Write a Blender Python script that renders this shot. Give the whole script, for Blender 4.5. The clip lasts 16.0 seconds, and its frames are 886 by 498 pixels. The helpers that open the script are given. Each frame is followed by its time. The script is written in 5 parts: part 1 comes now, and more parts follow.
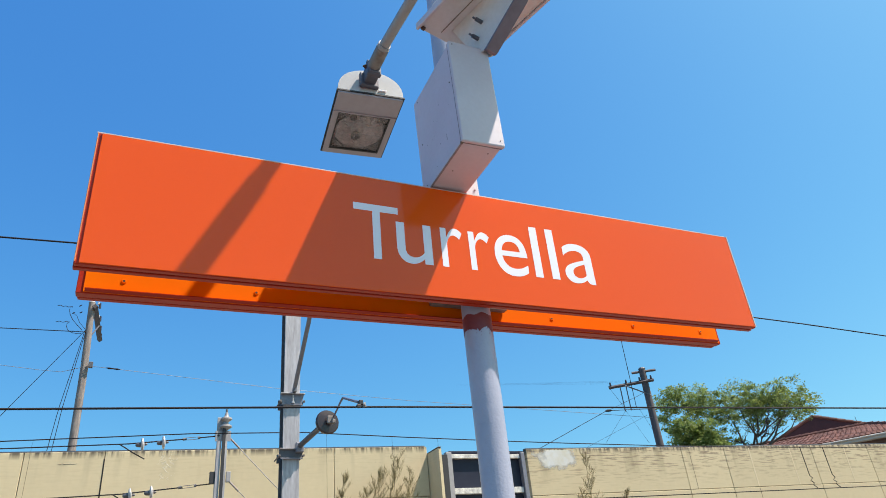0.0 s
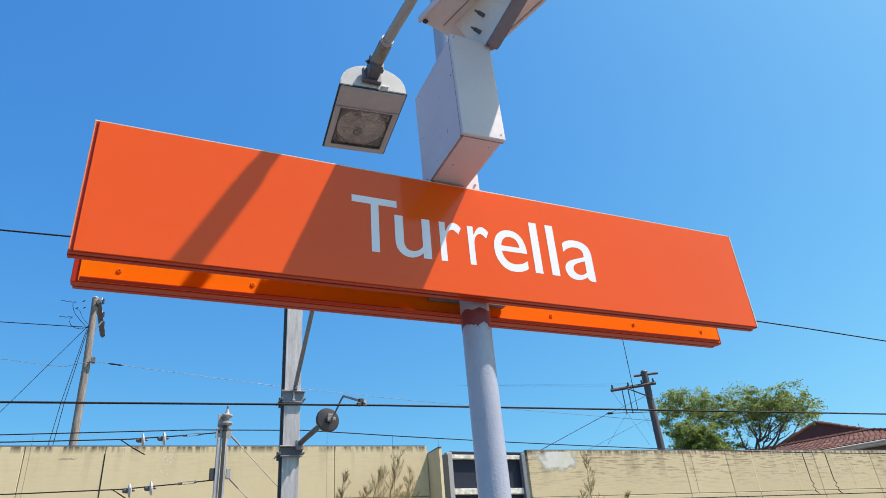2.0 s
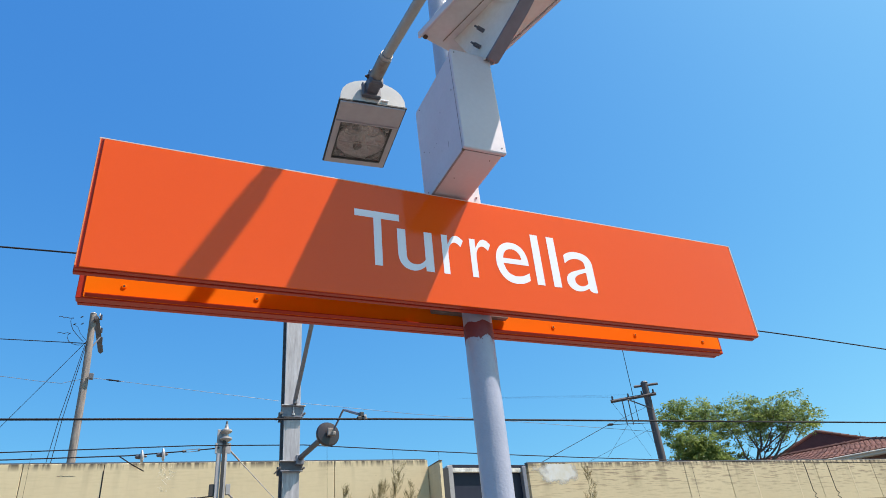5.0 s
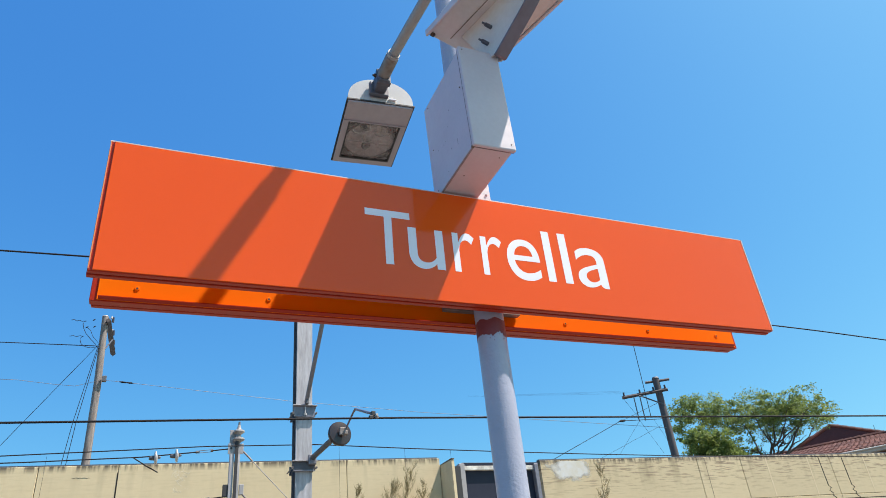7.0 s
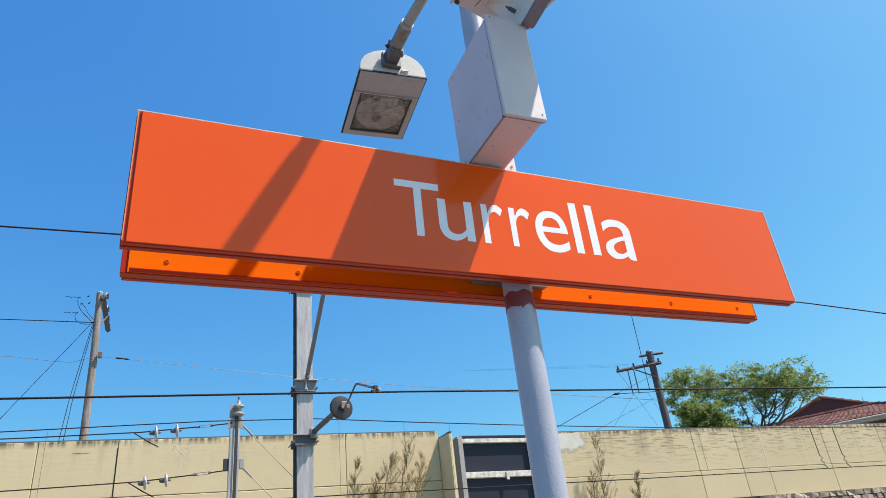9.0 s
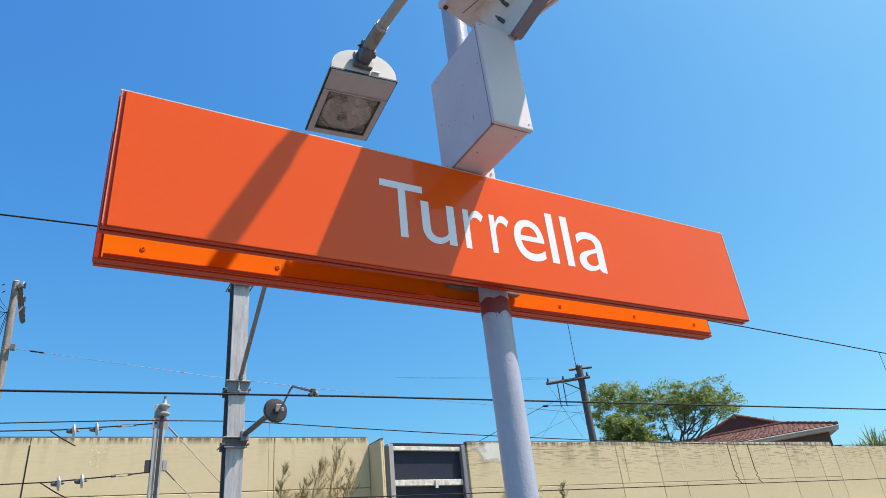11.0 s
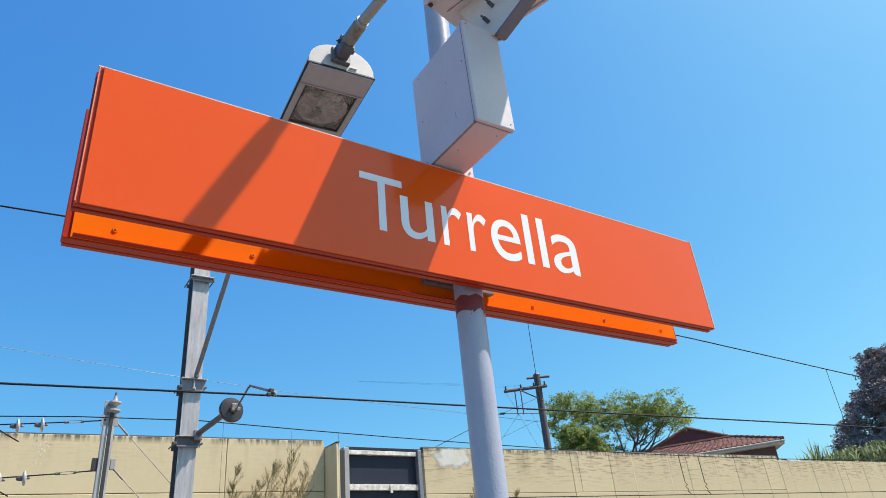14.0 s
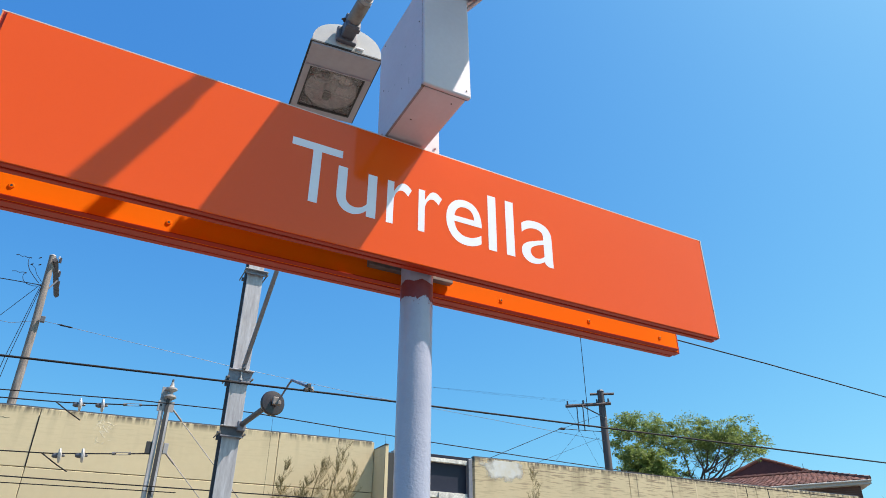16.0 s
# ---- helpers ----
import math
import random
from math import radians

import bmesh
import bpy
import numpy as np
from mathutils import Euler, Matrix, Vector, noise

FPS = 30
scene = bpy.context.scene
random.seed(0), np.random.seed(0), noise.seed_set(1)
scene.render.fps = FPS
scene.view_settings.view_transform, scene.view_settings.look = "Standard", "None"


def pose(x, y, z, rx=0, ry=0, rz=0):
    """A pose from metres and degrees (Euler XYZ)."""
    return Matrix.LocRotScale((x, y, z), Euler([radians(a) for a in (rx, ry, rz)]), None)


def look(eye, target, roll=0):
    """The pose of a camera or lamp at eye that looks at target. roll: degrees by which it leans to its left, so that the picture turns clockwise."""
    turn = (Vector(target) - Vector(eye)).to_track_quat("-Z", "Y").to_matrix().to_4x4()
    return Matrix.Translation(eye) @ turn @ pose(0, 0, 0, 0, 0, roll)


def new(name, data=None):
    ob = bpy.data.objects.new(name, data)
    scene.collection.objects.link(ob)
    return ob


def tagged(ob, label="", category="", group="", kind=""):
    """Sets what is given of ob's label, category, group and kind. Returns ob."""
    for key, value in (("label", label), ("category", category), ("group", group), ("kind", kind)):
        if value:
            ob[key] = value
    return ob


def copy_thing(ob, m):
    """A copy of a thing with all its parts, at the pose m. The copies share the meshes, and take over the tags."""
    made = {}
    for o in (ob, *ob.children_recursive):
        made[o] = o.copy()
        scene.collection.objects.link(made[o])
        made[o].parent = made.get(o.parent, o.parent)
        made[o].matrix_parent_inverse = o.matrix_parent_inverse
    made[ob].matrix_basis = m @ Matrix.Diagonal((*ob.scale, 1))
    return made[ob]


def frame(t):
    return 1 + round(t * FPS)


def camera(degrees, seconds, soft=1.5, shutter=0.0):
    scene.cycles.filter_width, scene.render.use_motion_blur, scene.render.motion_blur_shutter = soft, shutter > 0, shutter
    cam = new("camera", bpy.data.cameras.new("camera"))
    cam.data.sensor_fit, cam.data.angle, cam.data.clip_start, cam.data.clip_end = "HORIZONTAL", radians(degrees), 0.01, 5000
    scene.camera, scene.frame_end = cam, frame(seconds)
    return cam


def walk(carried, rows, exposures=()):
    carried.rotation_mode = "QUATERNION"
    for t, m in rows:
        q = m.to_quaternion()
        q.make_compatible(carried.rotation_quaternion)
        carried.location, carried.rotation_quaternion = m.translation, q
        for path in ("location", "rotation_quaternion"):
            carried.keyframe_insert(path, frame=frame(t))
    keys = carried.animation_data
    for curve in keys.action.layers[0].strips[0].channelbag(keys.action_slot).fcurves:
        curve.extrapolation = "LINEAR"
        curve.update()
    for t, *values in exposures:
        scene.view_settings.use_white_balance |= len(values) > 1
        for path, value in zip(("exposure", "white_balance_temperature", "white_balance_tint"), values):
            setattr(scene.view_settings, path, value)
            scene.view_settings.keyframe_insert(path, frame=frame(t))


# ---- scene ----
cam = camera(66.4, 16.0, soft=0.9)
PATH = [
    (0, (-1.009, -1.787, 1.453), (-0.239, -0.206, 2.404), -5.9),
    (0.5, (-1.006, -1.785, 1.452), (-0.234, -0.198, 2.394), -6.0),
    (1, (-0.997, -1.777, 1.445), (-0.223, -0.186, 2.379), -5.9),
    (1.5, (-0.989, -1.771, 1.446), (-0.216, -0.183, 2.384), -6.1),
    (2, (-0.984, -1.768, 1.442), (-0.224, -0.183, 2.396), -5.0),
    (2.5, (-0.988, -1.761, 1.447), (-0.227, -0.186, 2.416), -5.3),
    (3, (-0.998, -1.767, 1.448), (-0.234, -0.198, 2.425), -5.4),
    (3.5, (-0.999, -1.775, 1.442), (-0.244, -0.205, 2.424), -5.5),
    (4, (-0.994, -1.77, 1.442), (-0.228, -0.203, 2.42), -5.6),
    (6.3, (-1.016, -1.779, 1.433), (-0.267, -0.214, 2.428), -6.0),
    (6.5, (-1.01, -1.764, 1.442), (-0.262, -0.194, 2.429), -6.0),
    (7, (-1.008, -1.767, 1.44), (-0.27, -0.19, 2.423), -6.1),
    (7.5, (-1.0, -1.769, 1.441), (-0.256, -0.186, 2.41), -6.5),
    (8, (-0.999, -1.766, 1.444), (-0.249, -0.177, 2.398), -6.3),
    (8.5, (-1.031, -1.769, 1.45), (-0.3, -0.166, 2.396), -6.3),
    (9, (-1.112, -1.699, 1.45), (-0.345, -0.096, 2.368), -6.5),
    (9.5, (-1.215, -1.645, 1.448), (-0.37, -0.089, 2.377), -7.0),
    (9.7, (-1.235, -1.645, 1.457), (-0.364, -0.1, 2.381), -6.9),
    (11.8, (-1.251, -1.614, 1.439), (-0.302, -0.111, 2.355), -5.9),
    (12, (-1.255, -1.61, 1.435), (-0.299, -0.106, 2.343), -5.7),
    (12.5, (-1.259, -1.591, 1.429), (-0.261, -0.113, 2.335), -5.9),
    (13, (-1.265, -1.58, 1.426), (-0.239, -0.121, 2.329), -5.8),
    (13.5, (-1.27, -1.578, 1.431), (-0.251, -0.121, 2.347), -5.7),
    (14, (-1.278, -1.585, 1.43), (-0.251, -0.14, 2.354), -5.7),
    (14.5, (-1.283, -1.584, 1.427), (-0.259, -0.139, 2.355), -5.2),
    (15, (-1.226, -1.558, 1.423), (-0.197, -0.104, 2.332), -5.4),
    (15.5, (-1.054, -1.565, 1.436), (-0.116, -0.069, 2.376), -4.6),
    (16, (-0.80, -1.585, 1.442), (0.028, -0.036, 2.399), 0.3),
]
# the camera's own white balance drifts a little
BALANCE = [(0, 0.85, 6720, 10), (1.6, 0.85, 6700, 10), (2.3, 0.85, 6570, 10), (8.4, 0.85, 6550, 10), (9.0, 0.85, 6640, 10), (16, 0.85, 6560, 10)]
walk(cam, [(t, look(eye, target, roll)) for t, eye, target, roll in PATH], BALANCE)

# ---- world, sun and exposure ----
SUN = Vector((1.504, -1.0, 3.2)).normalized()          # towards the sun
ELEV = math.asin(SUN.z)
SKY = 0.15                                              # strength of the sky
world = bpy.data.worlds.new("sky_world")
scene.world = world
world.use_nodes = True
wn = world.node_tree.nodes
sky = wn.new("ShaderNodeTexSky")
sky.sky_type, sky.sun_disc = "NISHITA", False
sky.sun_elevation, sky.sun_rotation = ELEV, math.atan2(SUN.x, SUN.y)
sky.altitude, sky.air_density, sky.dust_density, sky.ozone_density = 0, 1.0, 1.9, 1.0
# deep summer blue away from the sun, paler and hazier towards it: a power and a gain for each colour
split, joined = wn.new("ShaderNodeSeparateColor"), wn.new("ShaderNodeCombineColor")
wl = world.node_tree.links
wl.new(sky.outputs[0], split.inputs[0])
for ch, power, gain in (("Red", 1.39, 0.0310), ("Green", 1.0, 0.0926), ("Blue", 0.493, 0.2420)):
    pw, gn = wn.new("ShaderNodeMath"), wn.new("ShaderNodeMath")
    pw.operation, gn.operation = "POWER", "MULTIPLY"
    pw.inputs[1].default_value, gn.inputs[1].default_value = power, gain / SKY
    wl.new(split.outputs[ch], pw.inputs[0])
    wl.new(pw.outputs[0], gn.inputs[0])
    wl.new(gn.outputs[0], joined.inputs[ch])
wn["Background"].inputs["Strength"].default_value = SKY
wl.new(joined.outputs[0], wn["Background"].inputs["Color"])
sun = new("sun", bpy.data.lights.new("sun", "SUN"))
sun.data.energy, sun.data.angle, sun.data.color = 4.3, radians(0.5), (1.0, 0.90, 0.84)
sun.matrix_world = look(SUN * 50, (0, 0, 0))


# ---- materials ----
def mat(name, col, rough=0.6, metal=0.0, col2=None, scale=3.0, grain=40.0, bump=0.0, bump_scale=80.0, spec=0.5, coat=0.0,
        stretch=(1, 1, 1), contrast=0.5, per_piece=0.0, island=False):
    """Two scales of noise between two colours, with fine relief."""
    m = bpy.data.materials.new(name)
    m.use_nodes = True
    n, l = m.node_tree.nodes, m.node_tree.links
    b = n["Principled BSDF"]
    b.inputs["Roughness"].default_value = rough
    b.inputs["Metallic"].default_value = metal
    b.inputs["Specular IOR Level"].default_value = spec
    b.inputs["Coat Weight"].default_value = coat
    b.inputs["Coat Roughness"].default_value = 0.08
    col2 = col2 or tuple(c * 0.82 for c in col)
    tc, mp = n.new("ShaderNodeTexCoord"), n.new("ShaderNodeMapping")
    mp.inputs["Scale"].default_value = stretch
    l.new(tc.outputs["Object"], mp.inputs["Vector"])
    big, fine = n.new("ShaderNodeTexNoise"), n.new("ShaderNodeTexNoise")
    big.inputs["Scale"].default_value, fine.inputs["Scale"].default_value = scale, grain
    big.inputs["Detail"].default_value, fine.inputs["Detail"].default_value = 5, 3
    add = n.new("ShaderNodeMath")
    add.operation, add.use_clamp = "MULTIPLY_ADD", True
    l.new(mp.outputs[0], big.inputs["Vector"])
    l.new(mp.outputs[0], fine.inputs["Vector"])
    ramp = n.new("ShaderNodeMapRange")
    ramp.inputs["From Min"].default_value, ramp.inputs["From Max"].default_value = 0.5 - contrast / 2, 0.5 + contrast / 2
    l.new(fine.outputs["Fac"], add.inputs[0])
    add.inputs[1].default_value = 0.35
    sub = n.new("ShaderNodeMath")
    sub.operation = "MULTIPLY"
    sub.inputs[1].default_value = 0.65
    l.new(big.outputs["Fac"], sub.inputs[0])
    l.new(sub.outputs[0], add.inputs[2])
    l.new(add.outputs[0], ramp.inputs["Value"])
    mix = n.new("ShaderNodeMix")
    mix.data_type = "RGBA"
    mix.inputs["A"].default_value, mix.inputs["B"].default_value = (*col, 1), (*col2, 1)
    l.new(ramp.outputs["Result"], mix.inputs["Factor"])
    out = mix.outputs["Result"]
    if per_piece:
        hs = n.new("ShaderNodeHueSaturation")
        src = n.new("ShaderNodeNewGeometry") if island else n.new("ShaderNodeObjectInfo")
        rng = n.new("ShaderNodeMapRange")
        rng.inputs["To Min"].default_value, rng.inputs["To Max"].default_value = 1 - per_piece, 1 + per_piece
        l.new(src.outputs["Random Per Island" if island else "Random"], rng.inputs["Value"])
        l.new(rng.outputs["Result"], hs.inputs["Value"])
        l.new(out, hs.inputs["Color"])
        out = hs.outputs["Color"]
    l.new(out, b.inputs["Base Color"])
    if bump:
        bn, bt = n.new("ShaderNodeBump"), n.new("ShaderNodeTexNoise")
        bt.inputs["Scale"].default_value, bt.inputs["Detail"].default_value = bump_scale, 3
        l.new(mp.outputs[0], bt.inputs["Vector"])
        bn.inputs["Strength"].default_value, bn.inputs["Distance"].default_value = 0.6, bump
        l.new(bt.outputs["Fac"], bn.inputs["Height"])
        l.new(bn.outputs[0], b.inputs["Normal"])
    return m


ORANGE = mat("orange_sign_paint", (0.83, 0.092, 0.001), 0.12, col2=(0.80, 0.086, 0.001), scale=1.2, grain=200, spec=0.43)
# same orange paint: inner sheet brightened as sunlit, frame darkened for its shade
ORANGE_INNER = mat("sunlit_orange_inner_sheet", (0.96, 0.182, 0.001), 0.6, col2=(0.92, 0.173, 0.001), scale=1.5, grain=150, spec=0.04)
ORANGE_SHADED = mat("shaded_orange_frame_paint", (0.46, 0.033, 0.008), 0.35, col2=(0.38, 0.027, 0.008), scale=4, grain=120, spec=0.25)
WHITE_VINYL = mat("white_lettering", (0.85, 0.83, 0.86), 0.3, col2=(0.80, 0.78, 0.81), scale=6)
POLE_PAINT = mat("lavender_grey_pole_paint", (0.41, 0.42, 0.505), 0.28, col2=(0.32, 0.335, 0.42), scale=7, grain=45, spec=0.5, bump=0.0024, bump_scale=115)
MAROON = mat("old_maroon_paint", (0.17, 0.022, 0.022), 0.5, col2=(0.22, 0.035, 0.03), scale=20, bump=0.003)
CABINET = mat("off_white_cabinet_paint", (0.63, 0.575, 0.60), 0.45, col2=(0.54, 0.485, 0.51), scale=5, grain=70, bump=0.0015, bump_scale=25)
CABINET_TOP = mat("dusty_white_housing_paint", (0.72, 0.68, 0.65), 0.45, col2=(0.58, 0.52, 0.48), scale=6, grain=60)
SEAM = mat("dirt_in_seams", (0.13, 0.10, 0.08), 0.8, col2=(0.22, 0.16, 0.11), scale=40)
CHIP = mat("worn_paint_spots", (0.30, 0.275, 0.28), 0.6, col2=(0.22, 0.19, 0.19), scale=60)
RUST = mat("rusty_bolt", (0.06, 0.04, 0.035), 0.6, 0.5, col2=(0.14, 0.08, 0.05), scale=60)
GALV = mat("galvanised_steel", (0.38, 0.37, 0.37), 0.6, 0.2, col2=(0.29, 0.28, 0.28), scale=12, grain=80, bump=0.001)
RUSTY_GREY = mat("rust_spotted_grey_fitting", (0.30, 0.28, 0.26), 0.6, 0.2, col2=(0.15, 0.11, 0.09), scale=25)
LAMP_GREY = mat("lamp_grey_paint", (0.55, 0.55, 0.54), 0.45, col2=(0.45, 0.44, 0.42), scale=10, grain=90)
CLAMP = mat("dull_and_shaded_steel", (0.25, 0.25, 0.28), 0.5, 0.3, col2=(0.16, 0.16, 0.185), scale=14)
LAMP_CLAMP = mat("dark_blue_grey_clamp", (0.13, 0.13, 0.155), 0.5, 0.2, col2=(0.09, 0.085, 0.10), scale=16)
LAMP_DARK = mat("dark_parts_and_gaps", (0.035, 0.035, 0.037), 0.6, scale=15)
LAMP_RIM = mat("dull_lamp_rim", (0.40, 0.37, 0.40), 0.5, col2=(0.33, 0.30, 0.325), scale=14)
REFLECTOR = mat("dusty_reflector", (0.92, 0.87, 0.84), 0.35, 0.1, col2=(0.62, 0.57, 0.56), scale=12, grain=30, contrast=0.3, bump=0.008, bump_scale=16)
STEEL_WEB = mat("shaded_dark_steel", (0.20, 0.19, 0.23), 0.38, 0.3, col2=(0.13, 0.12, 0.15), scale=12)
MAST_STEEL = mat("weathered_galvanised_mast", (0.53, 0.525, 0.545), 0.55, 0.2, col2=(0.25, 0.235, 0.235), scale=4, grain=18, stretch=(4, 4, 0.45), contrast=0.42)
MAST_DARK = mat("dark_and_shaded_steel", (0.16, 0.16, 0.17), 0.55, 0.4, col2=(0.09, 0.09, 0.10), scale=15)
INSULATOR = mat("brown_porcelain", (0.035, 0.028, 0.03), 0.25, col2=(0.055, 0.04, 0.04), scale=10)
PORCELAIN = mat("grey_white_porcelain", (0.54, 0.53, 0.52), 0.3, col2=(0.40, 0.38, 0.37), scale=30)
WIRE = mat("dark_wire", (0.012, 0.012, 0.015), 0.75, 0.0, col2=(0.025, 0.02, 0.02), scale=30, spec=0.2)
WIRE_LIGHT = mat("weathered_aluminium_wire", (0.22, 0.22, 0.23), 0.5, 0.3, scale=30)
TIMBER = mat("grey_weathered_timber", (0.30, 0.265, 0.24), 0.85, col2=(0.13, 0.11, 0.10), scale=3, grain=18, stretch=(6, 6, 0.5), contrast=0.3, bump=0.006, bump_scale=20)
TIMBER_DARK = mat("dark_timber", (0.13, 0.113, 0.115), 0.85, col2=(0.055, 0.048, 0.05), scale=3, grain=18, stretch=(6, 6, 0.5))
STONE = mat("rough_stone_lit_and_shaded", (0.15, 0.12, 0.11), 0.9, col2=(0.46, 0.39, 0.28), scale=3, grain=18, contrast=0.28, bump=0.03, bump_scale=9, per_piece=0.25)
GROUND = mat("dry_ballast_and_soil", (0.20, 0.18, 0.15), 0.95, col2=(0.12, 0.11, 0.08), scale=0.8, grain=12, bump=0.02, bump_scale=15)
PLATFORM = mat("platform_asphalt", (0.16, 0.155, 0.15), 0.9, col2=(0.11, 0.105, 0.10), scale=2, grain=90, bump=0.004, bump_scale=120)
BRICK = mat("brown_brick", (0.17, 0.085, 0.065), 0.85, col2=(0.10, 0.055, 0.045), scale=3, grain=20)
FASCIA = mat("cream_fascia", (0.62, 0.57, 0.50), 0.6, scale=4)
BARK = mat("grey_brown_bark", (0.12, 0.095, 0.075), 0.9, col2=(0.07, 0.055, 0.045), scale=4, grain=20)
def leafy(m, amount=0.5):
    """Lets light through thin leaves."""
    n, l = m.node_tree.nodes, m.node_tree.links
    b = n["Principled BSDF"]
    tr, mx = n.new("ShaderNodeBsdfTranslucent"), n.new("ShaderNodeMixShader")
    l.new(b.inputs["Base Color"].links[0].from_socket, tr.inputs["Color"])
    mx.inputs[0].default_value = amount
    l.new(b.outputs[0], mx.inputs[1])
    l.new(tr.outputs[0], mx.inputs[2])
    l.new(mx.outputs[0], n["Material Output"].inputs["Surface"])
    return m


LEAF = leafy(mat("yellow_green_leaves", (0.29, 0.355, 0.10), 0.5, col2=(0.12, 0.175, 0.055), scale=0.9, grain=6, per_piece=0.35, island=True), 0.58)
LEAF_DEEP = leafy(mat("deep_green_leaves", (0.24, 0.31, 0.085), 0.5, col2=(0.145, 0.20, 0.055), scale=0.9, grain=6, per_piece=0.3, island=True), 0.55)
LEAF_DARK = mat("dull_dark_needles", (0.34, 0.285, 0.28), 0.8, col2=(0.21, 0.175, 0.175), scale=0.7, grain=5, per_piece=0.5, island=True)
LEAF_BLADE = leafy(mat("pale_green_blades", (0.33, 0.385, 0.21), 0.5, col2=(0.16, 0.215, 0.10), scale=1.5, per_piece=0.4, island=True))
LEAF_SHRUB = leafy(mat("olive_green_shrub_leaves", (0.22, 0.27, 0.11), 0.6, col2=(0.12, 0.15, 0.065), scale=1.2, per_piece=0.5, island=True), 0.35)
DRY_PLANT = mat("dry_olive_twigs", (0.27, 0.215, 0.095), 0.85, col2=(0.17, 0.135, 0.055), scale=4, per_piece=0.4, island=True)
TINTED = mat("dark_blue_grey_panel", (0.022, 0.025, 0.042), 0.45, col2=(0.03, 0.033, 0.05), scale=2, grain=8, spec=0.2)
FRAME_WHITE = mat("flaking_white_frame", (0.80, 0.78, 0.70), 0.65, col2=(0.36, 0.34, 0.31), scale=7, grain=30, contrast=0.3)


def concrete_paint(name, runs, smears, tint=1.0):
    """Cream painted concrete with dark run-off streaks and mould under the top edge."""
    m = mat(name, (0.665 * tint, 0.545 * tint, 0.335 * tint), 0.8, col2=(0.58 * tint, 0.47 * tint, 0.285 * tint), scale=0.6, grain=9, bump=0.0012, bump_scale=30, per_piece=0.04)
    n, l = m.node_tree.nodes, m.node_tree.links
    b = n["Principled BSDF"]
    src = b.inputs["Base Color"].links[0].from_socket
    geo = n.new("ShaderNodeTexCoord")

    def streak(scale, detail, lo, hi, z0, z1, colour, amount, src):
        mp, tx, rg = n.new("ShaderNodeMapping"), n.new("ShaderNodeTexNoise"), n.new("ShaderNodeMapRange")
        mp.inputs["Scale"].default_value = scale
        tx.inputs["Scale"].default_value, tx.inputs["Detail"].default_value = 1.0, detail
        rg.inputs["From Min"].default_value, rg.inputs["From Max"].default_value = lo, hi
        l.new(geo.outputs["Object"], mp.inputs["Vector"])
        l.new(mp.outputs[0], tx.inputs["Vector"])
        l.new(tx.outputs["Fac"], rg.inputs["Value"])
        xyz, zr, mu = n.new("ShaderNodeSeparateXYZ"), n.new("ShaderNodeMapRange"), n.new("ShaderNodeMath")
        l.new(geo.outputs["Object"], xyz.inputs[0])
        zr.inputs["From Min"].default_value, zr.inputs["From Max"].default_value = z0, z1
        zr.inputs["To Max"].default_value = amount
        l.new(xyz.outputs["Z"], zr.inputs["Value"])
        mu.operation = "MULTIPLY"
        l.new(rg.outputs["Result"], mu.inputs[0])
        l.new(zr.outputs["Result"], mu.inputs[1])
        mix = n.new("ShaderNodeMix")
        mix.data_type = "RGBA"
        mix.inputs["B"].default_value = (*colour, 1)
        l.new(mu.outputs[0], mix.inputs["Factor"])
        l.new(src, mix.inputs["A"])
        return mix.outputs["Result"]

    src = streak((3.5, 3.5, 0.35), 6, 0.52, 0.75, 4.2, 5.1, (0.20, 0.16, 0.09), runs, src)     # vertical runs
    src = streak((2.7, 2.7, 27.0), 6, 0.51, 0.64, 4.0, 4.85, (0.19, 0.13, 0.085), smears, src)      # short level smears
    src = streak((11.0, 11.0, 1.6), 6, 0.42, 0.58, 4.95, 5.08, (0.07, 0.055, 0.04), 0.9, src)    # mould on the top edge
    l.new(src, b.inputs["Base Color"])
    return m


CREAM = concrete_paint("cream_painted_concrete", 0.35, 0.08)
CREAM_STREAKED = concrete_paint("streaked_cream_concrete", 0.8, 0.75, 0.95)


def tile_material():
    m = mat("terracotta_roof_tiles", (0.215, 0.092, 0.064), 0.8, col2=(0.12, 0.05, 0.038), scale=2, grain=14, per_piece=0.22)
    return m


TILES = tile_material()
GLASS = bpy.data.materials.new("lamp_glass")
GLASS.use_nodes = True
gb = GLASS.node_tree.nodes["Principled BSDF"]
gb.inputs["Transmission Weight"].default_value, gb.inputs["Roughness"].default_value = 1.0, 0.04
gb.inputs["Base Color"].default_value = (0.96, 0.93, 0.93, 1)
gb.inputs["IOR"].default_value = 1.14
# a film of dust on the lens, thicker in patches
gn_, gl_ = GLASS.node_tree.nodes, GLASS.node_tree.links
gd, gmx, gnz, grg = gn_.new("ShaderNodeBsdfDiffuse"), gn_.new("ShaderNodeMixShader"), gn_.new("ShaderNodeTexNoise"), gn_.new("ShaderNodeMapRange")
gd.inputs["Color"].default_value = (0.66, 0.61, 0.59, 1)
gnz.inputs["Scale"].default_value, gnz.inputs["Detail"].default_value = 14, 5
grg.inputs["From Min"].default_value, grg.inputs["From Max"].default_value = 0.35, 0.7
grg.inputs["To Min"].default_value, grg.inputs["To Max"].default_value = 0.05, 0.26
gl_.new(gnz.outputs["Fac"], grg.inputs["Value"])
gl_.new(grg.outputs["Result"], gmx.inputs[0])
gl_.new(gb.outputs[0], gmx.inputs[1])
gl_.new(gd.outputs[0], gmx.inputs[2])
